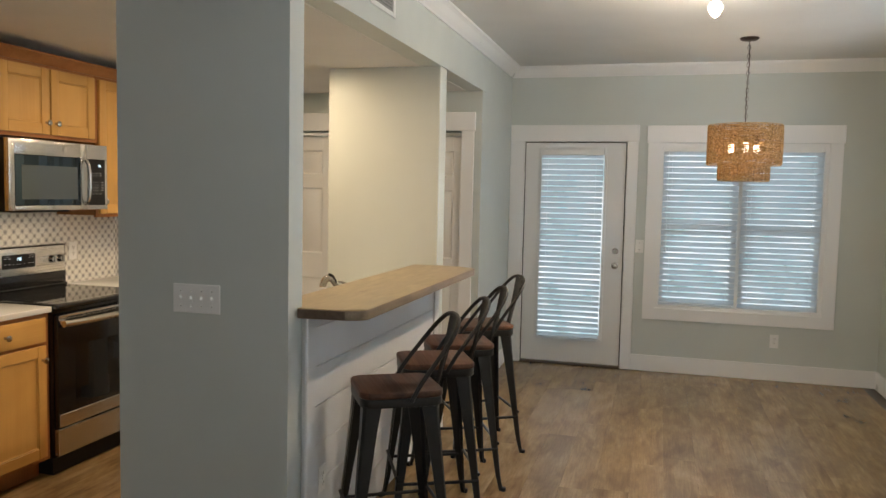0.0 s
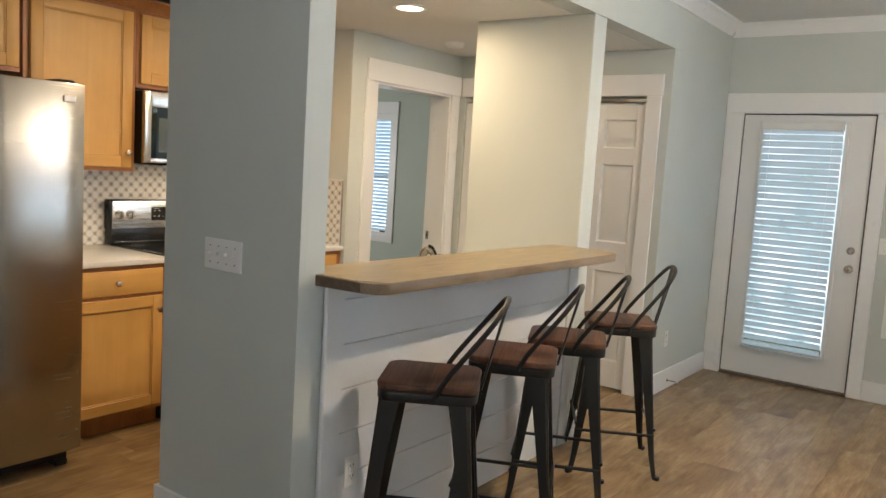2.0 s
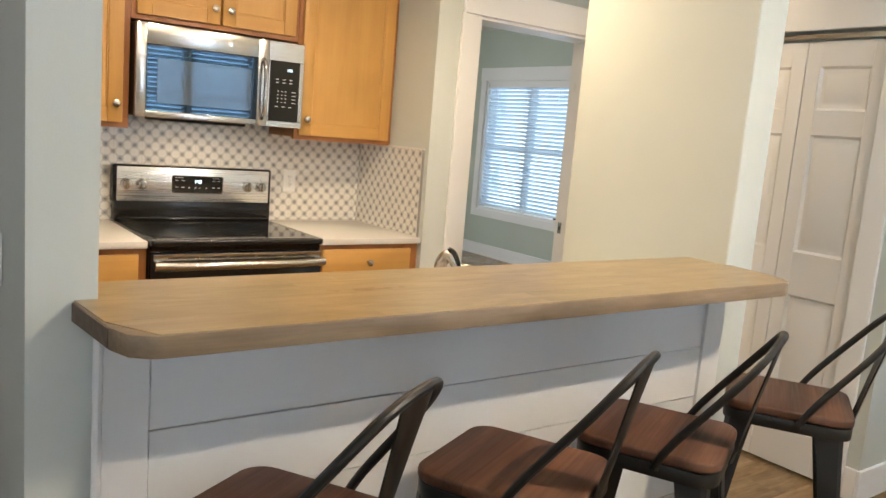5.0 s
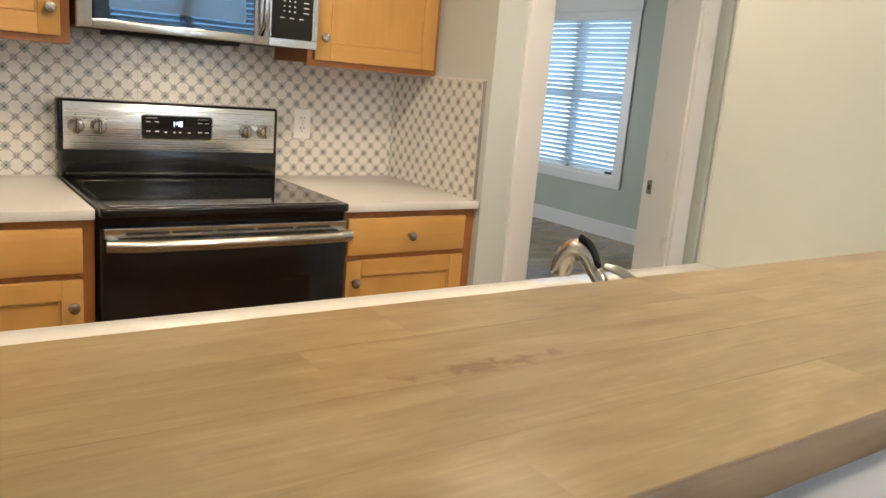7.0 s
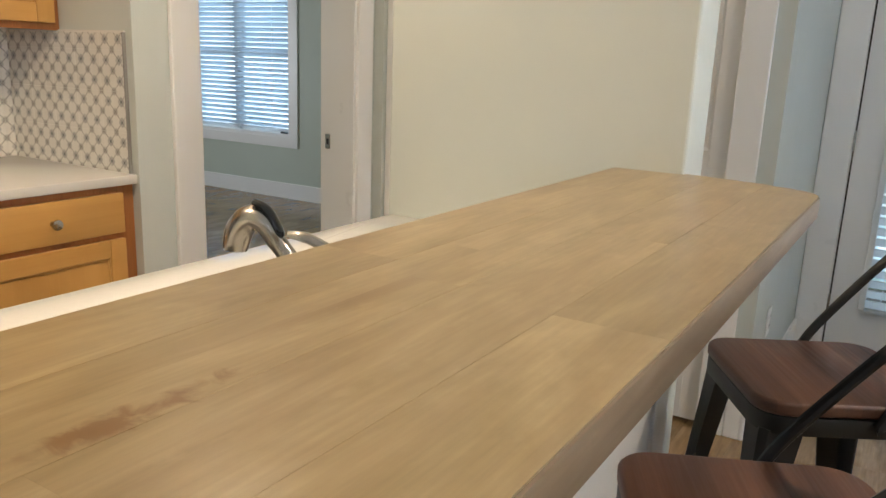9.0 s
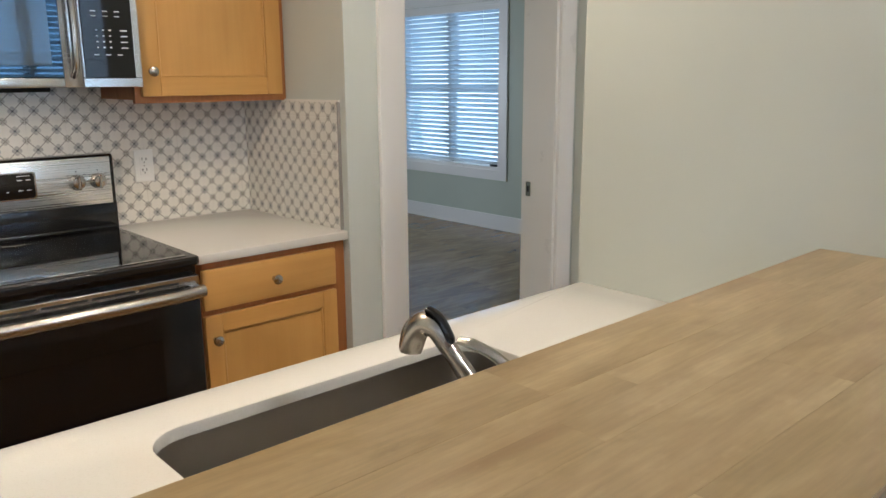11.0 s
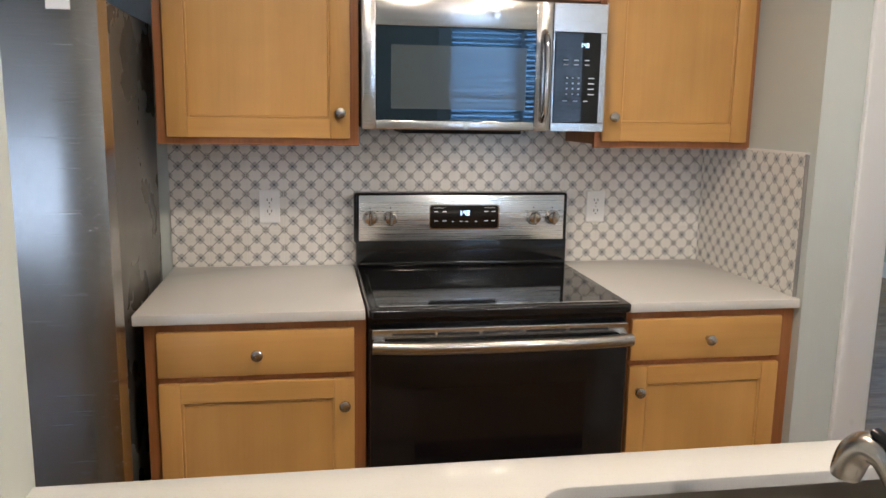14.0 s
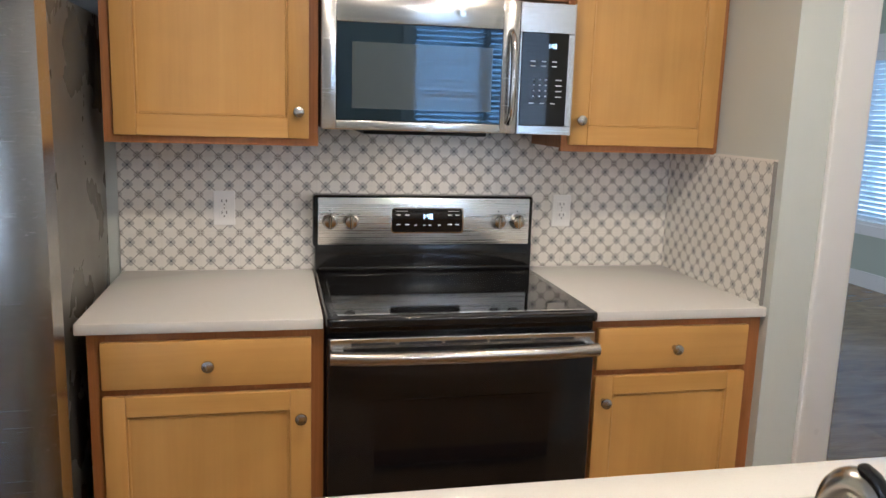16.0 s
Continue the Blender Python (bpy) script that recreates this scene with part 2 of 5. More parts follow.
QUARTZ = mat("white_quartz", (.72, .71, .68), .13)
_v = coords(QUARTZ)
L(QUARTZ, mixc(QUARTZ, ramp(QUARTZ, noise_tex(QUARTZ, _v, 420, 2), grey(0, 1, .55, .75)), (.69, .68, .655), (.64, .628, .60)), bsdf(QUARTZ).inputs["Base Color"])

SLAT = mat("blind_slat", (.70, .74, .78), .42)
_tr = N(SLAT, "BsdfTranslucent")
_tr.inputs[0].default_value = (.93, .96, .98, 1)
_mx = N(SLAT, "MixShader")
_mx.inputs[0].default_value = .74
L(SLAT, bsdf(SLAT).outputs[0], _mx.inputs[1])
L(SLAT, _tr.outputs[0], _mx.inputs[2])
L(SLAT, _mx.outputs[0], SLAT.node_tree.nodes["Material Output"].inputs[0])

SLAT_B = mat("bedroom_blind_slat", (.74, .77, .80), .42)
_tr = N(SLAT_B, "BsdfTranslucent")
_tr.inputs[0].default_value = (.72, .84, .93, 1)
_mx = N(SLAT_B, "MixShader")
_mx.inputs[0].default_value = .52
L(SLAT_B, bsdf(SLAT_B).outputs[0], _mx.inputs[1])
L(SLAT_B, _tr.outputs[0], _mx.inputs[2])
L(SLAT_B, _mx.outputs[0], SLAT_B.node_tree.nodes["Material Output"].inputs[0])

GLASS = mat("window_glass", (1, 1, 1), 0.0)
bsdf(GLASS).inputs["Transmission Weight"].default_value = 1.0
bsdf(GLASS).inputs["IOR"].default_value = 1.2

OUT = bpy.data.materials.new("daylight_distance")
OUT.use_nodes = True
_em = N(OUT, "Emission")
_o = coords(OUT)
_n = noise_tex(OUT, _o, 2.3, 6, .65, .4)
L(OUT, ramp(OUT, _n, [(.36, (.13, .21, .22)), (.47, (.32, .46, .54)), (.60, (.62, .76, .86)), (.68, (1, 1, 1))]), _em.inputs[0])
_em.inputs[1].default_value = 2.9
L(OUT, _em.outputs[0], OUT.node_tree.nodes["Material Output"].inputs[0])

# rope of the pendant shade
ROPE = mat("woven_rope", (.52, .34, .15), .75)
_v = coords(ROPE, (1, 1, 1))
_a = noise_tex(ROPE, coords(ROPE, (75, 75, 110)), 1.0, 3, .6)
L(ROPE, ramp(ROPE, _a, [(.38, (.17, .095, .035)), (.5, (.50, .32, .14)), (.62, (.88, .68, .40))]), bsdf(ROPE).inputs["Base Color"])
bump(ROPE, _a, .8, .004)
_tr = N(ROPE, "BsdfTranslucent")
_tr.inputs[0].default_value = (.74, .52, .25, 1)
_mx = N(ROPE, "MixShader")
_mx.inputs[0].default_value = .35
L(ROPE, bsdf(ROPE).outputs[0], _mx.inputs[1])
L(ROPE, _tr.outputs[0], _mx.inputs[2])
L(ROPE, _mx.outputs[0], ROPE.node_tree.nodes["Material Output"].inputs[0])


def tile_material():
    """Cream tile printed with four lobed flowers joined by slanting lines, two by two on a tile (local y and z)."""
    m = mat("patterned_tile", (.66, .64, .58), .22)
    tc = N(m, "TexCoord")
    sx = N(m, "SeparateXYZ")
    L(m, tc.outputs["Object"], sx.inputs[0])
    cell = .0635
    u = math_(m, "FRACT", math_(m, "ADD", math_(m, "DIVIDE", sx.outputs[1], cell), 8.0))
    v = math_(m, "FRACT", math_(m, "ADD", math_(m, "DIVIDE", sx.outputs[2], cell), 8.0))
    pu = math_(m, "SUBTRACT", u, .5)
    pv = math_(m, "SUBTRACT", v, .5)

    def dot(cx, cy, r, soft=.03, au=None, av=None):
        dx, dy = math_(m, "SUBTRACT", au or pu, cx), math_(m, "SUBTRACT", av or pv, cy)
        d = math_(m, "SQRT", math_(m, "ADD", math_(m, "MULTIPLY", dx, dx), math_(m, "MULTIPLY", dy, dy)))
        n = N(m, "MapRange")
        n.inputs[1].default_value, n.inputs[2].default_value = r - soft, r + soft
        n.inputs[3].default_value, n.inputs[4].default_value = 1, 0
        L(m, d, n.inputs[0])
        return n.outputs[0]

    petals = None
    for cx, cy in ((.135, 0), (-.135, 0), (0, .135), (0, -.135)):
        p = dot(cx, cy, .112, .02)
        petals = p if petals is None else math_(m, "MAXIMUM", petals, p)
    qu = math_(m, "SUBTRACT", math_(m, "FRACT", math_(m, "ADD", u, .5)), .5)
    qv = math_(m, "SUBTRACT", math_(m, "FRACT", math_(m, "ADD", v, .5)), .5)
    corner = None
    for cx, cy in ((.1, 0), (-.1, 0), (0, .1), (0, -.1)):
        p = dot(cx, cy, .102, .025, qu, qv)
        corner = p if corner is None else math_(m, "MAXIMUM", corner, p)
    heart = dot(0, 0, .055, .02)

    def line(op):
        d = math_(m, "ABSOLUTE", math_(m, op, pu, pv))
        n = N(m, "MapRange")
        n.inputs[1].default_value, n.inputs[2].default_value = .018, .042
        n.inputs[3].default_value, n.inputs[4].default_value = 1, 0
        L(m, d, n.inputs[0])
        return n.outputs[0]

    lines = math_(m, "MAXIMUM", line("SUBTRACT"), line("ADD"))
    wear = ramp(m, noise_tex(m, coords(m, per_object=1.0), 60, 3), grey(.55, 1, .3, .6))
    base = mixc(m, ramp(m, noise_tex(m, coords(m, per_object=1.0), 14, 3), grey(0, 1)), (.80, .785, .74), (.75, .73, .68))
    c = mixc(m, math_(m, "MULTIPLY", corner, .62), base, (.31, .30, .29))
    c = mixc(m, math_(m, "MULTIPLY", lines, .68), c, (.15, .13, .115))
    c = mixc(m, math_(m, "MULTIPLY", math_(m, "MULTIPLY", petals, .66), wear), c, (.26, .265, .28))
    c = mixc(m, math_(m, "MULTIPLY", heart, .8), c, (.06, .07, .10))
    L(m, c, bsdf(m).inputs["Base Color"])
    return m


TILE = tile_material()
GROUT = paint("grout", (.74, .72, .68), .8)


# ---------- geometry helpers ----------
WL = {}


def box(bm, x0, y0, z0, x1, y1, z1, bevel=0.0, seg=1):
    fresh = bmesh.new()
    bmesh.ops.create_cube(fresh, size=1)
    sx, sy, sz = abs(x1 - x0), abs(y1 - y0), abs(z1 - z0)
    for v in fresh.verts:
        v.co = Vector((v.co.x * sx + (x0 + x1) / 2, v.co.y * sy + (y0 + y1) / 2, v.co.z * sz + (z0 + z1) / 2))
    if bevel:
        bmesh.ops.bevel(fresh, geom=fresh.edges[:], offset=min(bevel, sx * .45, sy * .45, sz * .45), segments=seg, profile=.5, affect="EDGES")
    me = bpy.data.meshes.new("tmp")
    fresh.to_mesh(me)
    fresh.free()
    bm.from_mesh(me)
    bpy.data.meshes.remove(me)
    return bm


def B(*boxes, bevel=0.0, seg=1):
    bm = bmesh.new()
    for b in boxes:
        box(bm, *b, bevel=bevel, seg=seg)
    return bm


def lathe(profile, place=(0, 0, 0), axis="z", n=20, bm=None):
    """A turned body from (radius, height) pairs about an axis."""
    bm = bm or bmesh.new()
    rings = []
    for r, h in profile:
        ring = []
        for i in range(n):
            a = 2 * math.pi * i / n
            p = (r * math.cos(a), r * math.sin(a), h)
            p = {"z": p, "x": (p[2], p[0], p[1]), "y": (p[0], p[2], p[1]), "-z": (p[0], -p[1], -p[2])}[axis]
            ring.append(bm.verts.new(Vector(p) + Vector(place)))
        rings.append(ring)
    for a, b in zip(rings, rings[1:]):
        for i in range(n):
            bm.faces.new((a[i], a[(i + 1) % n], b[(i + 1) % n], b[i]))
    if profile[0][0] > 1e-5:
        bm.faces.new(rings[0][::-1])
    if profile[-1][0] > 1e-5:
        bm.faces.new(rings[-1])
    bmesh.ops.remove_doubles(bm, verts=bm.verts[:], dist=1e-6)
    bmesh.ops.recalc_face_normals(bm, faces=bm.faces[:])
    return bm


def tube(points, radius, n=10, bm=None, flat=1.0):
    """A tube along points; radius may be a number or one for each point."""
    bm = bm or bmesh.new()
    pts = [Vector(p) for p in points]
    rr = radius if isinstance(radius, (list, tuple)) else [radius] * len(pts)
    up = None
    rings = []
    for i, p in enumerate(pts):
        d = (pts[min(i + 1, len(pts) - 1)] - pts[max(i - 1, 0)]).normalized()
        if up is None:
            up = Vector((0, 0, 1)) if abs(d.z) < .9 else Vector((1, 0, 0))
        side = d.cross(up).normalized()
        up = side.cross(d).normalized()
        rings.append([bm.verts.new(p + rr[i] * (math.cos(2 * math.pi * k / n) * side + flat * math.sin(2 * math.pi * k / n) * up)) for k in range(n)])
    for a, b in zip(rings, rings[1:]):
        for k in range(n):
            bm.faces.new((a[k], a[(k + 1) % n], b[(k + 1) % n], b[k]))
    bm.faces.new(rings[0][::-1])
    bm.faces.new(rings[-1])
    bmesh.ops.recalc_face_normals(bm, faces=bm.faces[:])
    return bm


def smooth_path(points, steps=6):
    """Catmull-Rom through the points."""
    p = [Vector(q) for q in points]
    out = []
    for i in range(len(p) - 1):
        a, b, c, d = p[max(i - 1, 0)], p[i], p[i + 1], p[min(i + 2, len(p) - 1)]
        for k in range(steps):
            t = k / steps
            out.append(.5 * ((2 * b) + (c - a) * t + (2 * a - 5 * b + 4 * c - d) * t * t + (3 * b - a - 3 * c + d) * t ** 3))
    out.append(p[-1])
    return out


def slab(outline, z0, z1, bevel=0.0, seg=2, hole=None):
    """An upright prism from an outline in x and y."""
    bm = bmesh.new()
    lo = [bm.verts.new((x, y, z0)) for x, y in outline]
    hi = [bm.verts.new((x, y, z1)) for x, y in outline]
    n = len(outline)
    bm.faces.new(lo[::-1])
    bm.faces.new(hi)
    for i in range(n):
        bm.faces.new((lo[i], lo[(i + 1) % n], hi[(i + 1) % n], hi[i]))
    bmesh.ops.recalc_face_normals(bm, faces=bm.faces[:])
    if bevel:
        es = [e for e in bm.edges if abs(e.verts[0].co.z - e.verts[1].co.z) < 1e-6]
        bmesh.ops.bevel(bm, geom=es, offset=bevel, segments=seg, profile=.5, affect="EDGES")
    return bm


def rounded(x0, y0, x1, y1, r, n=5):
    pts = []
    for cx, cy, a0 in ((x1 - r, y1 - r, 0), (x0 + r, y1 - r, 90), (x0 + r, y0 + r, 180), (x1 - r, y0 + r, 270)):
        for k in range(n + 1):
            a = radians(a0 + 90 * k / n)
            pts.append((cx + r * math.cos(a), cy + r * math.sin(a)))
    return pts


def thing(name, place, label, category, group=""):
    ob = new(name)
    ob.empty_display_size = .05
    ob.location = place
    WL[ob] = Vector(place)
    return tagged(ob, label, category, group)


def part(name, bm, material, parent=None, label="", smooth=None, kind=""):
    """One mesh object from a bmesh in world places, under a thing or a part."""
    if not isinstance(bm, bpy.types.Mesh):
        me = bpy.data.meshes.new(name)
        lo = Vector((min(v.co[i] for v in bm.verts) for i in range(3)))
        hi = Vector((max(v.co[i] for v in bm.verts) for i in range(3)))
        c = (lo + hi) / 2
        bmesh.ops.translate(bm, verts=bm.verts[:], vec=-c)
        bm.to_mesh(me)
        bm.free()
    me.materials.append(material)
    if smooth is None:
        smooth = True
    if smooth:
        me.shade_smooth()
        me.set_sharp_from_angle(angle=radians(35))
    ob = new(name, me)
    WL[ob] = c
    if parent is not None:
        ob.parent = parent
        ob.location = c - WL[parent]
    else:
        ob.location = c
    return tagged(ob, label, "", "", kind)


def struct(name, bm, material, label="", parent=None):
    return part(name, bm, material, parent, label, smooth=False, kind="structure")


# ---------- places ----------
P = 2.358        # living face of the kitchen wall
T = .13         # its thickness
K0, K1 = -1.055, -.937   # stub wall
KB = K1       # kitchen face of the stub wall
C0, C1 = .982, 1.13     # end wall of the bar
H = 2.335       # kitchen ceiling
HL = 2.70       # living ceiling
NY = 3.38       # north wall
EX = 5.487       # east wall
SY = -6.2
DW = .67        # face of the bedroom wall
DW2 = .495
CY = 2.165       # closet wall
BZ = 1.092      # bar top
WY = 4.733      # bedroom window wall
BX = -4.6

# ---------- large structure ----------
struct("floor_slab", B((BX - .15, SY - .15, -.12, EX + .15, WY + .15, -.008)), mat("subfloor", (.12, .10, .08), .8), "dark floor base under the planks")
struct("ground", B((-60, -60, -.30, 60, 60, -.13)), mat("outdoor_ground", (.10, .12, .06), .9), "green outdoor ground around the house")
struct("wall_kitchen_back", B((-.12, SY, 0, 0, .937, HL)), WALL, "pale grey-green painted wall behind the range")
struct("wall_kitchen_end", B((-.12, .937, 0, DW2, 1.06, HL), (DW2, .937, 0, DW, 1.18, HL), (DW2, 1.18, 2.03, DW, 2.035, HL), (DW2, 2.035, 0, DW, CY, HL)), WALL, "pale painted wall with the bedroom doorway")
struct("wall_stub", B((1.603, K0, 0, P, K1, H)), WALL, "grey-green painted stub wall beside the bar")
struct("wall_bar_end", B((1.608, C0, 0, P, C1, H), bevel=.006, seg=2), WALL, "cream-lit painted wall at the end of the bar")
struct("wall_header", B((P - T, SY, H + .002, P, CY, HL)), WALL, "painted header wall above the kitchen openings")
struct("wall_closet", B((DW, CY, 0, .72, CY + .12, H), (2.20, CY, 0, P, CY + .12, H), (.72, CY, 2.03, 2.20, CY + .12, H), (P - T, CY, H + .002, P, CY + .12, HL)), WALL, "painted wall around the bifold closet")
struct("wall_dining_west", B((P - T, CY + .12, 0, P, NY, HL)), WALL, "pale blue-green painted wall beside the back door")
struct("wall_closet_back", B((DW2, CY + .75, 0, P - T, CY + .80, H)), WALL, "plain wall inside the closet")
struct("wall_half", B((P - .07, K1, 0, P, C0, BZ - .041)), WALL, "half wall under the bar top")
D0, D1 = 2.493, 3.400
struct("wall_north", B((P - T, NY, 0, D0, NY + .14, HL), (D0, NY, 2.03, D1, NY + .14, HL), (D1, NY, 0, 3.683, NY + .14, HL),
       (3.683, NY, 0, 5.036, NY + .14, .572), (3.683, NY, 2.02, 5.036, NY + .14, HL), (5.036, NY, 0, EX + .14, NY + .14, HL)), WALL, "pale blue-green wall with the back door and window")
EW = ((.74, 2.22), (-3.4, -1.9))
segs, y = [], SY
for a, b in sorted(EW):
    segs += [(EX, y, 0, EX + .14, a, HL), (EX, a, 0, EX + .14, b, .80), (EX, a, 2.42, EX + .14, b, HL)]
    y = b
segs.append((EX, y, 0, EX + .14, NY, HL))
struct("wall_east", B(*segs), WALL, "pale blue-green living room wall with windows")
struct("wall_south", B((-.12, SY - .14, 0, EX + .14, SY, HL)), WALL, "plain wall behind the start of the walk")
struct("wall_hall_west", B((0, -2.12, 0, .74, -2.0, H)), WALL, "plain wall beside the fridge")
struct("ceiling_kitchen", B((-.12, SY, H, P - T - .002, CY + .8, H + .08)), CEIL, "off-white kitchen ceiling")
struct("ceiling_living", B((P - T, SY - .14, HL, EX + .14, NY + .14, HL + .1)), CEIL, "off-white living and dining ceiling")
struct("roof", B((BX - .3, SY - .3, HL + .12, EX + .3, WY + .3, HL + .25)), mat("roofing", (.08, .07, .06), .9), "plain dark roof over the rooms")
W0, W1 = -3.67, -2.185
struct("wall_bedroom_north", B((BX, WY, 0, W0, WY + .14, HL), (W0, WY, 0, W1, WY + .14, .568), (W0, WY, 2.105, W1, WY + .14, HL), (W1, WY, 0, DW2, WY + .14, HL)), HALLPAINT, "muted green bedroom wall with a window")
struct("wall_bedroom_east", B((DW2 - .02, CY + .8, 0, DW2 + .1, WY, HL)), HALLPAINT, "muted green bedroom wall")
# the opening is added around the unseen fill light on this side
struct("wall_bedroom_west", B((BX - .14, 0, 0, BX, .9, HL), (BX - .14, 2.7, 0, BX, WY + .14, HL), (BX - .14, .9, 0, BX, 2.7, .6), (BX - .14, .9, 2.1, BX, 2.7, HL)), HALLPAINT, "muted green bedroom wall")
struct("wall_bedroom_south", B((BX, -.14, 0, -.12, 0, HL)), HALLPAINT, "muted green bedroom wall")
struct("ceiling_bedroom", B((BX, 0, HL, P - T - .002, WY, HL + .1)), CEIL, "off-white bedroom ceiling")

# trim
BH = .145


def baseboard(name, boxes, label="white painted tall baseboard"):
    return struct(name, B(*boxes, bevel=.004, seg=2), TRIM, label)


bt = .016
baseboard("baseboard_north", [(3.497, NY - bt, 0, EX, NY, BH)])
baseboard("baseboard_east", [(EX - bt, SY, 0, EX, NY - bt, BH)])
baseboard("baseboard_dining", [(P, CY - bt, 0, P + bt, NY, BH), (2.302, CY - bt, 0, P, CY, BH)])
baseboard("baseboard_stub", [(1.603, K0 - bt, 0, P + bt, K0, BH), (P, K0, 0, P + bt, K1, BH), (1.587, K0 - bt, 0, 1.603, KB, BH)])
baseboard("baseboard_bar_end", [(P, C0, 0, P + bt, C1 + bt, BH), (1.610, C1, 0, P, C1 + bt, BH)])
baseboard("baseboard_bedroom", [(BX, WY - bt, 0, DW2 - .02, WY, BH)])
baseboard("baseboard_hall", [(DW, .96, 0, DW + bt, 1.068, BH)])


def crown(name, a, b, inward):
    """Crown moulding from a to b below the living ceiling."""
    prof = [(0, 0), (0, -.095), (.012, -.095), (.018, -.085), (.035, -.065), (.060, -.030), (.075, -.018), (.082, -.016), (.082, 0)]
    bm = bmesh.new()
    rows = []
    for p in (a, b):
        rows.append([bm.verts.new((p[0] + inward[0] * u, p[1] + inward[1] * u, HL + v)) for u, v in prof])
    n = len(prof)
    for i in range(n):
        bm.faces.new((rows[0][i], rows[0][(i + 1) % n], rows[1][(i + 1) % n], rows[1][i]))
    bm.faces.new(rows[0])
    bm.faces.new(rows[1][::-1])
    bmesh.ops.recalc_face_normals(bm, faces=bm.faces[:])
    return struct(name, bm, TRIM, "white crown moulding under the ceiling")


crown("crown_north", (P, NY), (EX, NY), (0, -1))
crown("crown_west", (P, SY), (P, NY), (1, 0))
crown("crown_east", (EX, SY), (EX, NY), (-1, 0))


# ---------- windows and blinds ----------
def blind(x0, x1, z0, z1, y, label, pitch=.047, tilt=56, raised=0.0, cord=True, slat_mat=None):
    """Slatted blind in a plane of constant y; the slats run along x."""
    th = thing("window_blind", ((x0 + x1) / 2, y, z0), label, "blind", "window blinds")
    part("headrail", B((x0, y - .028, z1 - .05, x1, y + .02, z1), bevel=.003), TRIM, th)
    part("bottom_rail", B((x0 + .004, y - .024, z0, x1 - .004, y + .024, z0 + .018), bevel=.004), SLAT, th)
    n = int((z1 - .045 - z0 - .03) / pitch)
    pitch = (z1 - .055 - z0 - .04) / (n - 1)
    first = None
    for i in range(n):
        z = z0 + .04 + i * pitch
        if first is None:
            bm = B((x0 + .003, y - .025, z - .0015, x1 - .003, y + .025, z + .0015))
            bmesh.ops.rotate(bm, verts=bm.verts[:], cent=((x0 + x1) / 2, y, z), matrix=Matrix.Rotation(radians(-tilt), 3, "X"))
            first = part("slat", bm, slat_mat or SLAT, th, smooth=False)
        else:
            s = new("slat", first.data)
            s.parent, s.location = th, Vector((first.location.x, first.location.y, z - z0))
            WL[s] = s.location + WL[th]
    w = x1 - x0
    for f in ((.12, .88) if w < .8 else (.14, .5, .86)):
        part("ladder_cord", tube([(x0 + w * f, y - .029, z0), (x0 + w * f, y - .029, z1 - .04)], .0016, 5), SLAT, th)
    if cord:
        part("pull_cord", tube([(x0 + .045, y - .034, z1 - .05), (x0 + .045, y - .034, z0 + (z1 - z0) * .35)], .0022, 5), WHITEPL, th)
        part("cord_tassel", lathe([(.003, 0), (.007, .01), (.005, .035), (0, .04)], (x0 + .045, y - .034, z0 + (z1 - z0) * .35 - .03), n=8), WHITEPL, th)
    return th


def window_unit(name, x0, x1, z0, z1, y, wall, cas, mull=True, label="white double hung window behind blinds"):
    """Casing on the room side, sashes and glass, in a wall opening whose room face is at y."""
    w = tagged(new(name), label, "", "", "structure")
    w.location = ((x0 + x1) / 2, y, z0)
    WL[w] = Vector(w.location)
    c = cas
    part("window_casing", B((x0 - c, y - .018, z0 - c, x0, y, z1 + .002), (x1, y - .018, z0 - c, x1 + c, y, z1 + .002), (x0, y - .018, z0 - c, x1, y, z0)), TRIM, w)
    part("window_header_casing", B((x0 - c - .012, y - .024, z1 + .002, x1 + c + .012, y, z1 + .152), bevel=.003), TRIM, w)
    part("window_frame", B((x0, y, z0, x0 + .03, y + wall, z1), (x1 - .03, y, z0, x1, y + wall, z1), (x0 + .03, y, z0, x1 - .03, y + wall, z0 + .03), (x0 + .03, y, z1 - .03, x1 - .03, y + wall, z1)), TRIM, w)
    xs = [(x0 + .03, (x0 + x1) / 2 - .02), ((x0 + x1) / 2 + .02, x1 - .03)] if mull else [(x0 + .03, x1 - .03)]
    if mull:
        part("mullion", B(((x0 + x1) / 2 - .02, y + .055, z0 + .03, (x0 + x1) / 2 + .02, y + wall, z1 - .03)), TRIM, w)
    ys = y + .09
    for a, b in xs:
        zm = (z0 + z1) / 2
        for lo, hi, dy in ((z0 + .03, zm + .015, 0), (zm - .015, z1 - .03, .025)):
            part("sash", B((a, ys + dy, lo, a + .035, ys + dy + .022, hi), (b - .035, ys + dy, lo, b, ys + dy + .022, hi), (a + .035, ys + dy, lo, b - .035, ys + dy + .022, lo + .035), (a + .035, ys + dy, hi - .035, b - .035, ys + dy + .022, hi)), TRIM, w)
            g = part("pane", B((a + .03, ys + dy + .008, lo + .03, b - .03, ys + dy + .012, hi - .03)), GLASS, w)
            g.visible_shadow = False
    return w


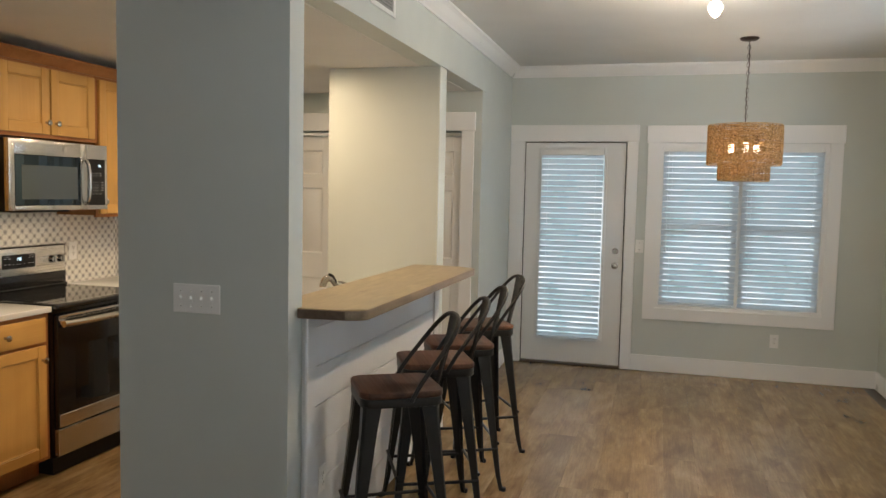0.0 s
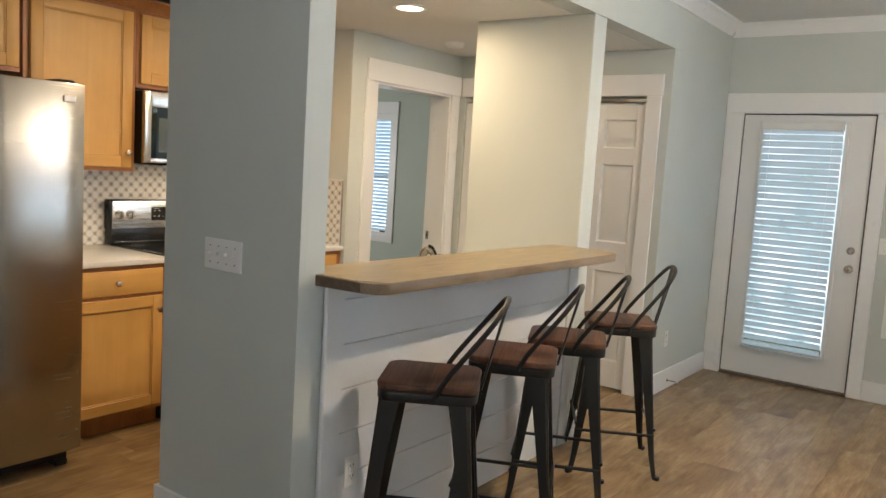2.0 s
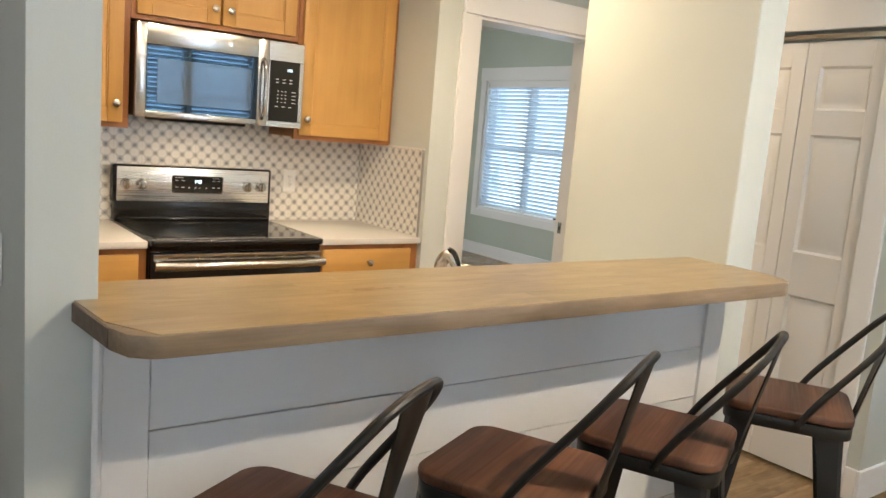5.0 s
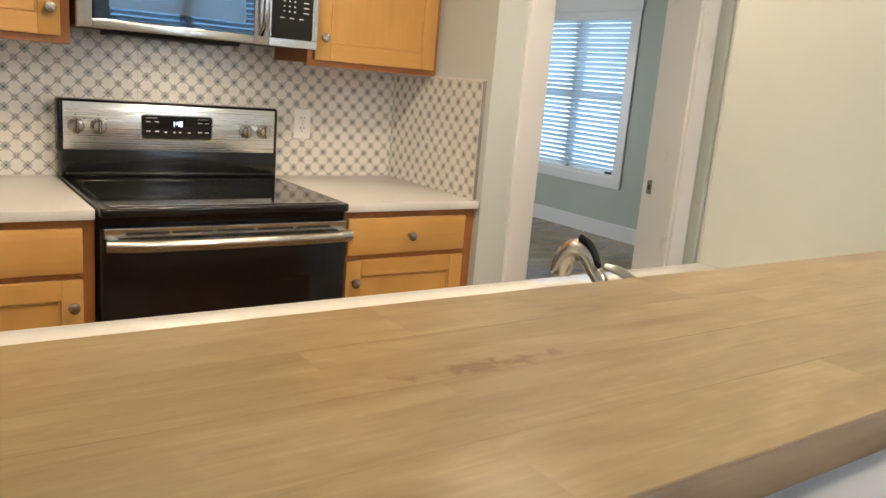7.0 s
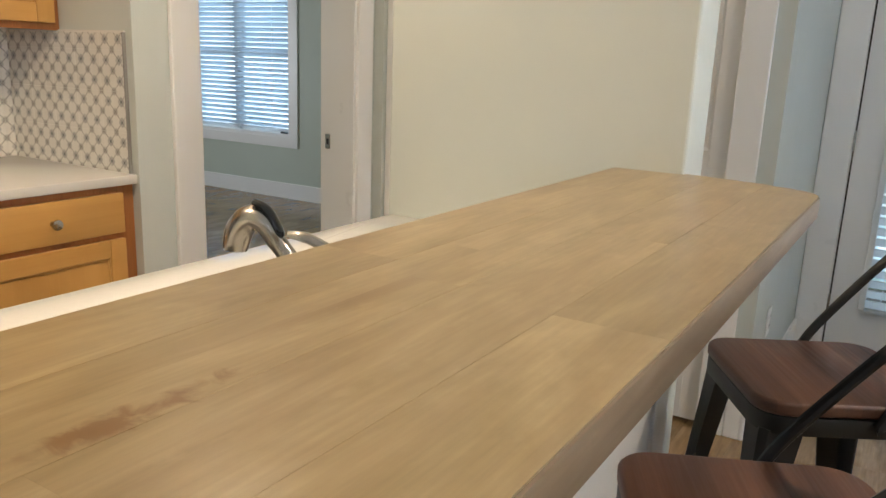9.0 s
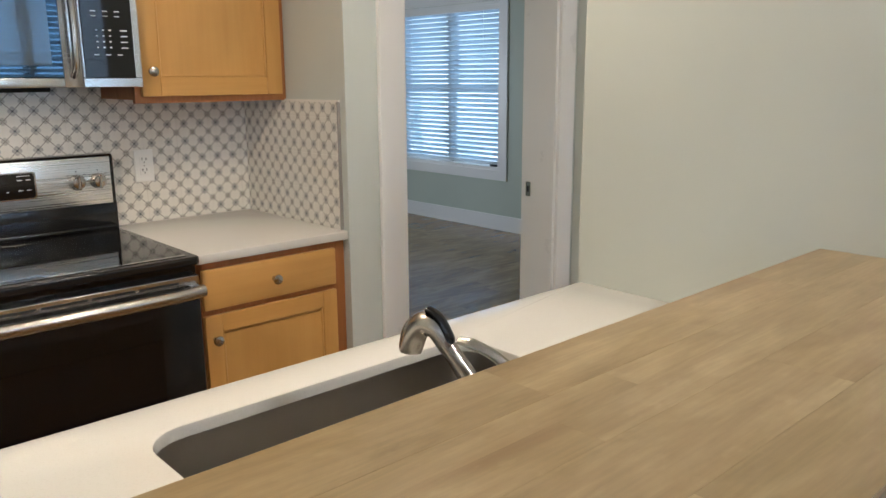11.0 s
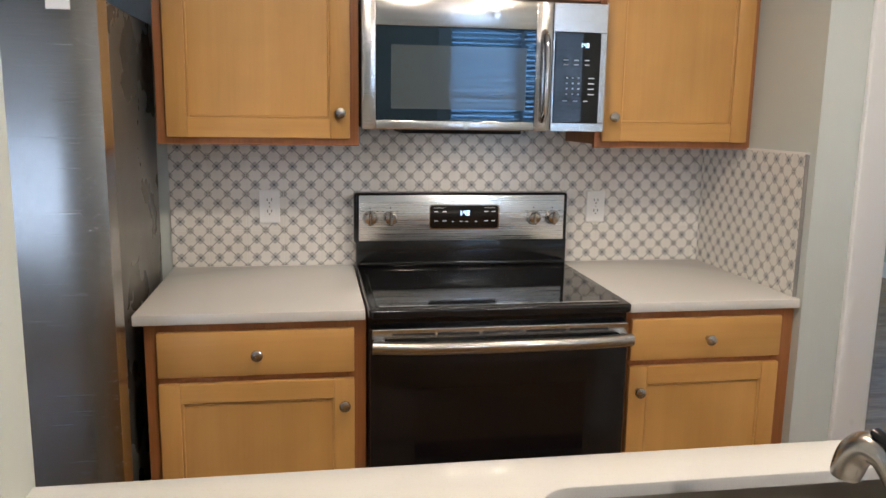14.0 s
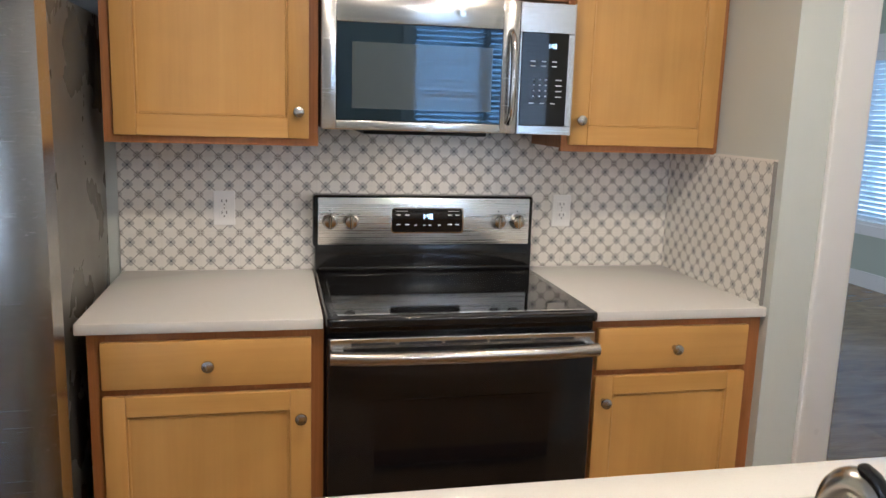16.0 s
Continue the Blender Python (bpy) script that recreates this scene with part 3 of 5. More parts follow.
window_unit("window_1", 3.683, 5.036, .572, 2.02, NY, .14, .102)
blind(3.714, 4.349, .605, 1.995, NY + .035, "white faux wood slatted blind lowered over the dining window")
blind(4.370, 5.005, .585, 1.995, NY + .035, "white faux wood slatted blind lowered over the dining window")
window_unit("window_2", W0, W1, .568, 2.105, WY, .14, .092, True, "white bedroom window behind blinds")
bw = bpy.data.objects["window_2"]
part("sash_lift", B((W1 - .14, WY + .004, .5985, W1 - .055, WY + .03, .618), bevel=.006), SLOT, bw, "small dark latch on the sill")
blind(W0 + .035, W1 - .035, .625, 2.08, WY + .035, "white slatted blind in the green bedroom window", pitch=.044, tilt=45, cord=False, slat_mat=SLAT_B)


def turn_to_east(objs, place):
    """Stands things built facing south at the origin onto the east wall."""
    m = Matrix.Translation(place) @ Matrix.Rotation(radians(-90), 4, "Z")
    for o in objs:
        o.matrix_basis = m @ o.matrix_basis


for k, (a, b) in enumerate(EW):
    wdt = b - a
    w = window_unit("window_%d" % (k + 3), -wdt / 2, wdt / 2, .80, 2.42, 0, .14, .092)
    b1 = blind(-wdt / 2 + .032, -.01, .83, 2.39, .035, "white slatted blind lowered in the living room window", tilt=40)
    b2 = blind(.01, wdt / 2 - .032, .83, 2.39, .035, "white slatted blind lowered in the living room window", tilt=40)
    turn_to_east([w, b1, b2], (EX, (a + b) / 2, 0))

# daylight outside, as a plain distance
struct("backdrop_north", B((-5.5, WY + .9, -.12, 8.5, WY + .95, 4.5)), OUT, "bright blue-white distance behind the north windows")

# ---------- back door ----------
door = tagged(new("door_1"), "white half-glazed back door with an inner blind, closed", "", "", "structure")
door.location = (D0, NY, 0)
WL[door] = Vector(door.location)
yd = NY + .012
G0, G1, GZ0, GZ1 = 2.632, 3.222, .25, 1.965
part("door_slab", B((D0 + .003, yd, .022, G0, yd + .04, 2.015), (G1, yd, .022, D1 - .003, yd + .04, 2.015), (G0, yd, .022, G1, yd + .04, GZ0), (G0, yd, GZ1, G1, yd + .04, 2.015)), DOORP, door)
part("glass_frame", B((G0 - .012, yd - .012, GZ0 - .012, G0 + .018, yd, GZ1 + .012), (G1 - .018, yd - .012, GZ0 - .012, G1 + .012, yd, GZ1 + .012), (G0 + .018, yd - .012, GZ0 - .012, G1 - .018, yd, GZ0 + .018), (G0 + .018, yd - .012, GZ1 - .018, G1 - .018, yd, GZ1 + .012), bevel=.004), DOORP, door)
gp = part("pane", B((G0, yd + .018, GZ0, G1, yd + .024, GZ1)), GLASS, door)
gp.visible_shadow = False
part("door_jamb", B((D0 - .002, NY - .001, 0, D0 + .002, NY + .14, 2.03), (D1 - .002, NY - .001, 0, D1 + .002, NY + .14, 2.03), (D0, NY - .001, 2.016, D1, NY + .14, 2.03)), TRIM, door)
# dark strips in front of the jamb paint the shade of the door's gap
part("door_gap_shade", B((D0 + .0005, NY - .0022, .02, D0 + .0075, NY - .0012, 2.0285), (D1 - .0075, NY - .0022, .02, D1 - .0005, NY - .0012, 2.0285), (D0 + .0075, NY - .0022, 2.0205, D1 - .0075, NY - .0012, 2.0285)), DARK, door, "dark strips as painted shade in the gap round the door slab")
part("threshold", B((D0, NY - .02, 0, D1, NY + .12, .02), bevel=.004), THRESH, door)
part("door_knob", lathe([(.030, 0), (.030, -.006), (.013, -.010), (.012, -.030), (.024, -.040), (.027, -.052), (.020, -.062), (0, -.064)], (3.326, yd, .926), "y"), NICKEL, door)
part("deadbolt", lathe([(.028, 0), (.028, -.008), (.024, -.014), (0, -.014)], (3.326, yd, 1.058), "y"), NICKEL, door)
part("deadbolt_turn", B((3.321, yd - .03, 1.047, 3.331, yd - .012, 1.069), bevel=.002), NICKEL, door)
for z in (.25, 1.02, 1.80):
    part("hinge", B((D0 - .006, NY - .008, z - .045, D0 + .008, NY + .006, z + .045), bevel=.002), NICKEL, door)
blind(2.645, 3.205, .240, 1.958, NY - .028, "white slatted blind hung on the back door glass", cord=False)
door_cas = struct("trim_door", B((P + .002, NY - .018, 0, D0 - .003, NY, 2.032), (D1 + .003, NY - .018, 0, 3.496, NY, 2.032), bevel=.003), TRIM, "white painted flat door casing")
struct("trim_door_header", B((P + .002, NY - .024, 2.032, 3.504, NY, 2.180), bevel=.003), TRIM, "white painted flat door header")

# bedroom doorway
struct("trim_bedroom_door", B((DW, 1.07, 0, DW + .018, 1.178, 2.03), (DW, 2.036, 0, DW + .018, 2.135, 2.03), bevel=.003), TRIM, "white flat casing round the bedroom doorway")
struct("trim_bedroom_header", B((DW, 1.075, 2.03, DW + .024, 2.145, 2.175), bevel=.003), TRIM, "white flat header over the bedroom doorway")
jm = struct("trim_bedroom_jamb", B((DW2 - .002, 1.18, 0, DW + .004, 1.196, 2.015), (DW2 - .002, 2.019, 0, DW + .004, 2.035, 2.015), (DW2 - .002, 1.18, 2.015, DW + .004, 2.035, 2.03)), TRIM, "white door jamb of the bedroom doorway")
part("strike_plate", B((.519, 2.0165, .908, .547, 2.019, .973), bevel=.001), NICKEL, jm)
part("strike_hole", B((.527, 2.016, .928, .539, 2.0166, .953)), SLOT, jm)

# closet
clos = tagged(new("door_2"), "white six panel bifold closet doors, closed", "", "", "structure")
clos.location = (1.42, CY, 0)
WL[clos] = Vector(clos.location)
struct("trim_closet", B((2.20, CY - .018, 0, 2.300, CY, 2.03), bevel=.003), TRIM, "white flat casing beside the closet")
struct("trim_closet_header", B((.70, CY - .022, 2.03, 2.309, CY, 2.172), bevel=.003), TRIM, "white flat header over the closet")


def panel_door(name, x0, x1, z0, z1, y, parent, panels):
    """A moulded door leaf facing south with raised panels sunk in the face."""
    bm = bmesh.new()
    xs = [x0, x0 + .068, x1 - .068, x1]
    box(bm, x0, y, z0, xs[1], y + .03, z1, bevel=.002)
    box(bm, xs[2], y, z0, x1, y + .03, z1, bevel=.002)
    zz = [z0] + [v for p in panels for v in p] + [z1]
    for a, b in zip(zz[::2], zz[1::2]):
        box(bm, xs[1], y, a, xs[2], y + .03, b)
    leaf = part(name, bm, DOORP, parent)
    for a, b in panels:
        pb = bmesh.new()
        ring = []
        for off, d in ((0, .0), (.011, .014), (.022, .014), (.042, .003)):
            ring.append([pb.verts.new((x, y + d, z)) for x, z in ((xs[1] + off, a + off), (xs[2] - off, a + off), (xs[2] - off, b - off), (xs[1] + off, b - off))])
        for r, s in zip(ring, ring[1:]):
            for i in range(4):
                pb.faces.new((r[i], r[(i + 1) % 4], s[(i + 1) % 4], s[i]))
        pb.faces.new(ring[-1])
        bmesh.ops.recalc_face_normals(pb, faces=pb.faces[:])
        part("door_panel", pb, DOORP, leaf)
    return leaf


for i in range(4):
    a = .722 + i * .3695
    panel_door("door_leaf", a + .002, a + .3675, .015, 1.985, CY + .02, clos, ((.20, .83), (1.03, 1.57), (1.68, 1.875)))
part("door_track", B((.722, CY - .004, 1.992, 2.198, CY + .045, 2.014)), CHROME, clos, "bright metal track")

# ---------- bar ----------
def bar_outline():
    a, b = -.980, 1.0
    xo, xi = 2.628, 2.205
    c = .075
    pts = [(P + .001, a), (xo - c, a + .018), (xo - .025, a + .035), (xo - .004, a + .065), (xo, a + .085), (xo, b - .125), (xo - .006, b - .095), (xo - .024, b - .065), (xo - .06, b - .040), (P + .001, b), (P + .001, C0 - .001), (xi, C0 - .001), (xi, K1 + .001), (P + .001, K1 + .001)]
    return pts


bar = thing("bar_counter", (P, 0, BZ - .04), "thick butcher block bar top of tan staves on the half wall", "bar counter")
xo, xi = 2.628, 2.205
n_st = 4
wst = (xo - xi - .0) / n_st
rng = random.Random(4)
inner = slab(bar_outline(), BZ - .04, BZ - .0016, .003, 2)
part("bar_core", inner, BARSIDE, bar, "brown stained edge")
ENDGRAIN = board("bar_end_grain", (.11, .072, .048), (.15, .10, .068), (.19, .135, .09), .5, 30, 90, 20, .0, (.05, .03, .02))
part("end_grain", slab([(P + .004, -.9815), (xo - .077, -.9635), (xo - .077, -.961), (P + .004, -.979)], BZ - .037, BZ - .004), ENDGRAIN, bar, "dark end grain of the bar top")
# staves on the face of the top, clipped to its outline
def top_limits(x):
    """Where the top begins and ends along y at x."""
    if x < P + .002:
        return K1 + .002, C0 - .002
    t = max(0, (x - (xo - .075)) / .075)
    return -.980 + .018 * min(1, (x - P) / .18) + .065 * t ** 2.2 + .003, .997 - .040 * min(1, max(0, (x - P) / .21)) - .085 * t ** 2.4


for i in range(n_st):
    x0, x1 = xi + i * wst + .0002, xi + (i + 1) * wst - .0002
    if i == 0:
        x0 += .003
    if i == n_st - 1:
        x1 -= .003
    if x0 < P < x1:
        spans = [(x0, P, P - .002), (P, x1, P + .003)]
    else:
        spans = [(x0, x1, x0)]
    for sx0, sx1, probe in spans:
        lo0, hi0 = top_limits(sx0 + .003 if sx1 > P else sx0)
        lo1, hi1 = top_limits(sx1 - .001)
        y = lo0
        cuts = []
        while y < hi0 - .25:
            y += rng.uniform(.35, 1.1)
            if y < hi0 - .15:
                cuts.append(y)
        ys = [None] + cuts + [None]
        for a, b in zip(ys, ys[1:]):
            q = [(sx0, lo0 if a is None else a + .00004), (sx1, lo1 if a is None else a + .00004), (sx1, hi1 if b is None else b - .00004), (sx0, hi0 if b is None else b - .00004)]
            part("stave", slab(q, BZ - .003, BZ), BARWOOD, bar, smooth=False)

sx = P + .012
ship = thing("shiplap_panel", (P, 0, 0), "white painted shiplap boards on the front of the half wall", "wall panelling")
edges = [.0, .168, .333, .498, .663, .828, .993, BZ - .041]
Y0, Y1 = -.845, .885
for a, b in zip(edges, edges[1:]):
    part("shiplap_board", B((P + .001, Y0 + .001, a + .0015, sx, Y1 - .001, b - .0015), bevel=.0015), SHIP, ship)
part("end_board", B((P + .001, K1 + .001, 0, P + .020, Y0 - .001, BZ - .041), bevel=.002), SHIP, ship)
part("end_board", B((P + .001, Y1 + .001, 0, P + .020, C0 - .001, BZ - .041), bevel=.002), SHIP, ship)
part("corner_bead", tube([(P + .022, K1 - .003, 0), (P + .022, K1 - .003, BZ - .041)], .009, 8), SHIP, ship)


def outlet(place, axis, label, w=.07, h=.115):
    """A double outlet; axis is the way that it faces."""
    th = thing("wall_outlet", place, label, "electrical outlet", "wall outlets")
    p0 = Vector(place)
    def put(bm):
        m = {"x": Matrix.Identity(4), "-y": Matrix.Rotation(radians(-90), 4, "Z")}[axis]
        bmesh.ops.transform(bm, matrix=Matrix.Translation(p0) @ m, verts=bm.verts[:])
        return bm
    plate = part("cover_plate", put(B((0, -w / 2, -h / 2, .005, w / 2, h / 2), bevel=.002)), WHITEPL, th)
    for s in (-.0195, .0195):
        part("receptacle", put(slab_face(s)), WHITEPL, th)
        part("slots", put(B((.0074, -.0085, s + .000, .0082, -.006, s + .009), (.0074, .006, s + .000, .0082, .0085, s + .009), (.0074, -.002, s - .009, .0082, .002, s - .005))), SLOT, th)
    part("screw", put(B((.005, -.002, -.002, .0062, .002, .002))), NICKEL, th)
    return th


def slab_face(s):
    return B((.005, -.0165, s - .014, .0075, .0165, s + .014), bevel=.0012)


outlet((.0165, -.677, 1.128), "x", "white double wall outlet on the patterned tile backsplash")
outlet((.0165, .507, 1.124), "x", "white double wall outlet on the patterned tile backsplash")
outlet((P + .001, 2.475, .370), "x", "white double wall outlet low on the pale blue wall")
outlet((4.682, NY - .001, .340), "-y", "white double wall outlet below the dining window")
outlet((sx + .001, -.77, .34), "x", "white double wall outlet set in the shiplap boards")


def switch(place, gangs, label):
    w = .07 + .046 * (gangs - 1)
    th = thing("light_switch", place, label, "light switch")
    x, y, z = place
    part("cover_plate", B((x - w / 2, y - .006, z - .057, x + w / 2, y, z + .057), bevel=.002), WHITEPL, th)
    for g in range(gangs):
        cx = x + (g - (gangs - 1) / 2) * .046
        part("toggle_frame", B((cx - .006, y - .0072, z - .013, cx + .006, y - .006, z + .013)), WHITEPL, th)
        bm = B((cx - .004, y - .020, z - .002, cx + .004, y - .006, z + .010), bevel=.0015)
        part("toggle", bm, WHITEPL, th)
        for s in (-.030, .030):
            part("screw", lathe([(.003, 0), (.0028, -.001), (0, -.001)], (cx, y - .0061, z + s), "y", 8), NICKEL, th)
    return th


switch((1.965, K0 - .001, 1.117), 4, "white four gang toggle switch plate on the grey stub wall")
switch((3.537, NY - .001, 1.112), 1, "white single toggle switch beside the back door")

# door stop
ds = thing("door_stop", (P + bt, 2.535, .06), "small bronze spring door stop on the white baseboard", "door stop")
part("stop_base", lathe([(.012, 0), (.012, .004), (.005, .008), (0, .008)], (P + bt, 2.535, .062), "x", 12), NICKEL, ds)
part("stop_rod", tube([(P + bt + .006, 2.535, .062), (P + bt + .07, 2.535, .062)], .004, 8), NICKEL, ds)
part("stop_tip", lathe([(.007, 0), (.007, .012), (0, .013)], (P + bt + .07, 2.535, .062), "x", 10), WHITEPL, ds)


# ---------- bar stools ----------
def stool():
    """Metal stool with a wooden seat and hoop back, its back towards +x, at the origin."""
    th = thing("bar_stool", (0, 0, 0), "gunmetal metal bar stool with walnut seat and hoop back", "bar stool", "stools along the bar")
    zs = .737
    r = .165
    seat = slab(rounded(-r, -r, r + .012, r, .055, 6), zs, zs + .026, .007, 3)
    part("seat", seat, SEATWOOD, th, "dark walnut wooden seat")
    part("seat_pan", slab(rounded(-r + .002, -r + .002, r + .010, r - .002, .055, 6), zs - .036, zs - .0005, .004, 2), BLACKMETAL, th)
    tops = .126
    foot = .205
    for sxx in (-1, 1):
        for sy in (-1, 1):
            bm = bmesh.new()
            rows = []
            for k, (t, hw) in enumerate(((0, .050), (.12, .043), (.5, .030), (.86, .019), (.94, .016), (1.0, .015))):
                z = (zs - .030) * (1 - t)
                off = tops + (foot - tops) * (t if t < .9 else t + (t - .9) * .9)
                cx, cy = sxx * off, sy * off
                q = hw
                # an angle section, open to the inside
                o = (cx + sxx * q * .55, cy + sy * q * .55)
                a = (o[0] - sxx * q * 1.45, o[1])
                b = (o[0], o[1] - sy * q * 1.45)
                c1 = (o[0] - sxx * q * .25, o[1])
                c2 = (o[0], o[1] - sy * q * .25)
                th_ = .004
                ai = (a[0], a[1] - sy * th_)
                bi = (b[0] - sxx * th_, b[1])
                ci = (o[0] - sxx * (q * .25 + th_), o[1] - sy * (q * .25 + th_))
                rows.append([bm.verts.new((x, y, z)) for x, y in (a, c1, c2, b, bi, ci, ai)])
            n = 7
            for u, v in zip(rows, rows[1:]):
                for k in range(n):
                    bm.faces.new((u[k], u[(k + 1) % n], v[(k + 1) % n], v[k]))
            bm.faces.new(rows[0])
            bm.faces.new(rows[-1][::-1])
            bmesh.ops.recalc_face_normals(bm, faces=bm.faces[:])
            leg = part("leg", bm, BLACKMETAL, th)
            fo = foot + (foot - tops) * .19
            part("rubber_foot", lathe([(.013, 0), (.015, .004), (.014, .018), (0, .018)], (sxx * (fo - .001), sy * (fo - .001), 0), n=10), mat_rubber, leg)
    zb, ob_ = .215, .192
    for sgn in (-1, 1):
        part("foot_bar", tube([(-ob_, sgn * ob_, zb), (ob_, sgn * ob_, zb)], .008, 8), BLACKMETAL, th)
        part("foot_bar", tube([(sgn * ob_, -ob_, zb + .03), (sgn * ob_, ob_, zb + .03)], .008, 8), BLACKMETAL, th)
    hoop = smooth_path([(.035, -.170, zs - .012), (.075, -.170, zs + .06), (.192, -.152, zs + .215), (.240, -.104, zs + .284), (.253, -.047, zs + .304), (.256, 0, zs + .307), (.253, .047, zs + .304), (.240, .104, zs + .284), (.192, .152, zs + .215), (.075, .170, zs + .06), (.035, .170, zs - .012)], 5)
    part("backrest_hoop", tube(hoop, .0095, 10), BLACKMETAL, th)
    sp = bmesh.new()
    rows = []
    for t, hw in ((0, .026), (.35, .030), (.75, .044), (1, .056)):
        x = .178 + .072 * t
        z = zs - .012 + .308 * t
        rows.append([sp.verts.new((x + dx, y, z)) for dx, y in ((0, -hw), (.005, -hw * .5), (.005, hw * .5), (0, hw), (.004, hw), (.009, hw * .5), (.009, -hw * .5), (.004, -hw))])
    for u, v in zip(rows, rows[1:]):
        for k in range(8):
            sp.faces.new((u[k], u[(k + 1) % 8], v[(k + 1) % 8], v[k]))
    sp.faces.new(rows[0])
    sp.faces.new(rows[-1][::-1])
    bmesh.ops.recalc_face_normals(sp, faces=sp.faces[:])
    part("back_splat", sp, BLACKMETAL, th)
    for sgn in (-1, 1):
        part("bolt", lathe([(.008, 0), (.007, .004), (0, .005)], (.04, sgn * .172, zs - .018), "y", 8), BLACKMETAL, th)
    return th


mat_rubber = mat("black_rubber", (.015, .015, .015), .8)
STOOLS = ((2.670, -.712, 31), (2.680, -.172, 26), (2.675, .300, 26), (2.662, .905, 31))
first = stool()
for x, y, a in STOOLS[1:]:
    copy_thing(first, pose(x, y, 0, 0, 0, a))
first.matrix_basis = pose(STOOLS[0][0], STOOLS[0][1], 0, 0, 0, STOOLS[0][2])
first["label"] = "gunmetal bar stool with walnut seat, turned beside the stub wall"


# ---------- cabinets ----------
def knob(parent, x, y, z):
    part("knob", lathe([(.008, 0), (.007, .003), (.0055, .012), (.013, .018), (.0165, .024), (.0155, .029), (.009, .032), (0, .033)], (x, y, z), "x", 20), NICKEL, parent, "round brushed nickel knob")


def front(name, x, y0, y1, z0, z1, parent, stile=.056):
    """A flat-panel door facing +x, its back at x."""
    d = part(name, B((x, y0 + .004, z0 + .004, x + .009, y1 - .004, z1 - .004)), MAPLE_V, parent)
    for a, b in ((y0, y0 + stile), (y1 - stile, y1)):
        part("stile", B((x, a, z0, x + .019, b, z1), bevel=.003, seg=2), MAPLE_V, d)
    for a, b in ((z0, z0 + stile), (z1 - stile, z1)):
        part("rail", B((x, y0 + stile, a, x + .0185, y1 - stile, b), bevel=.002), MAPLE_H, d)
    part("panel", B((x + .009, y0 + stile + .001, z0 + stile + .001, x + .0105, y1 - stile - .001, z1 - stile - .001)), MAPLE_V, d)
    a, b, c, e = y0 + stile, y1 - stile, z0 + stile, z1 - stile
    w = .008
    part("panel_bead", B((x + .009, a, c, x + .0145, a + w, e), (x + .009, b - w, c, x + .0145, b, e), (x + .009, a + w, c, x + .0145, b - w, c + w), (x + .009, a + w, e - w, x + .0145, b - w, e), bevel=.003), MAPLE_H, d)
    return d


def drawer(x, y0, y1, z0, z1, parent):
    d = part("drawer_front", B((x, y0, z0, x + .019, y1, z1), bevel=.004, seg=2), MAPLE_H, parent)
    knob(d, x + .019, (y0 + y1) / 2, (z0 + z1) / 2)
    return d


def base_cabinet(y0, y1, d0, d1, knob_side, label, xf=.635, ztop=.884):
    th = thing("base_cabinet", (xf / 2, (y0 + y1) / 2, 0), label, "cabinet", "kitchen base cabinets")
    part("body", B((.012, y0, .10, xf - .019, y1, ztop)), MAPLE_DARK, th)
    part("face_frame", B((xf - .019, y0, .10, xf, d0 + .012, ztop), (xf - .019, d1 - .012, .10, xf, y1, ztop), (xf - .019, d0 + .012, ztop - .03, xf, d1 - .012, ztop), (xf - .019, d0 + .012, .712, xf, d1 - .012, .748), (xf - .019, d0 + .012, .10, xf, d1 - .012, .13), bevel=.001), MAPLE_DARK, th)
    part("toe_kick", B((.012, y0, 0, xf - .075, y1, .10)), MAPLE_DARK, th)
    drawer(xf, d0, d1, .735, .862, th)
    dd = front("cabinet_door", xf, d0, d1, .125, .716, th)
    knob(dd, xf + .019, (d1 - .028) if knob_side > 0 else (d0 + .028), .642)
    return th


base_cabinet(-.982, -.384, -.948, -.418, 1, "honey maple base cabinet with one drawer under the quartz counter")
base_cabinet(.384, .936, .402, .888, -1, "honey maple base cabinet with one drawer beside the range")
cw = thing("countertop", (.33, -.69, .886), "white quartz countertop between the fridge and the range", "countertop")
part("counter_slab", slab(rounded(.002, -1.006, .664, -.386, .006, 2), .886, .916, .004, 2), QUARTZ, cw)
cw = thing("countertop", (.33, .66, .886), "white quartz countertop between the range and the wall", "countertop")
part("counter_slab", slab(rounded(.002, .384, .664, .936, .006, 2), .886, .916, .004, 2), QUARTZ, cw)


def wall_cabinet(y0, y1, z0, z1, doors, label, xf=.305, knobs=(), zk=None):
    th = thing("wall_cabinet", (xf / 2, (y0 + y1) / 2, z0), label, "cabinet", "kitchen wall cabinets")
    part("body", B((.002, y0, z0 + .012, xf - .019, y1, z1)), MAPLE_DARK, th)
    part("face_frame", B((xf - .019, y0, z0, xf, y1, z0 + .04), (xf - .019, y0, z1 - .04, xf, y1, z1), (xf - .019, y0, z0 + .04, xf, y0 + .04, z1 - .04), (xf - .019, y1 - .04, z0 + .04, xf, y1, z1 - .04), bevel=.001), MAPLE_DARK, th)
    for (a, b), ks in zip(doors, knobs):
        dd = front("cabinet_door", xf + .001, a, b, z0 + .022, z1 - .022, th, .06)
        knob(dd, xf + .020, b - .03 if ks > 0 else a + .03, (zk or z0 + .100))
    return th


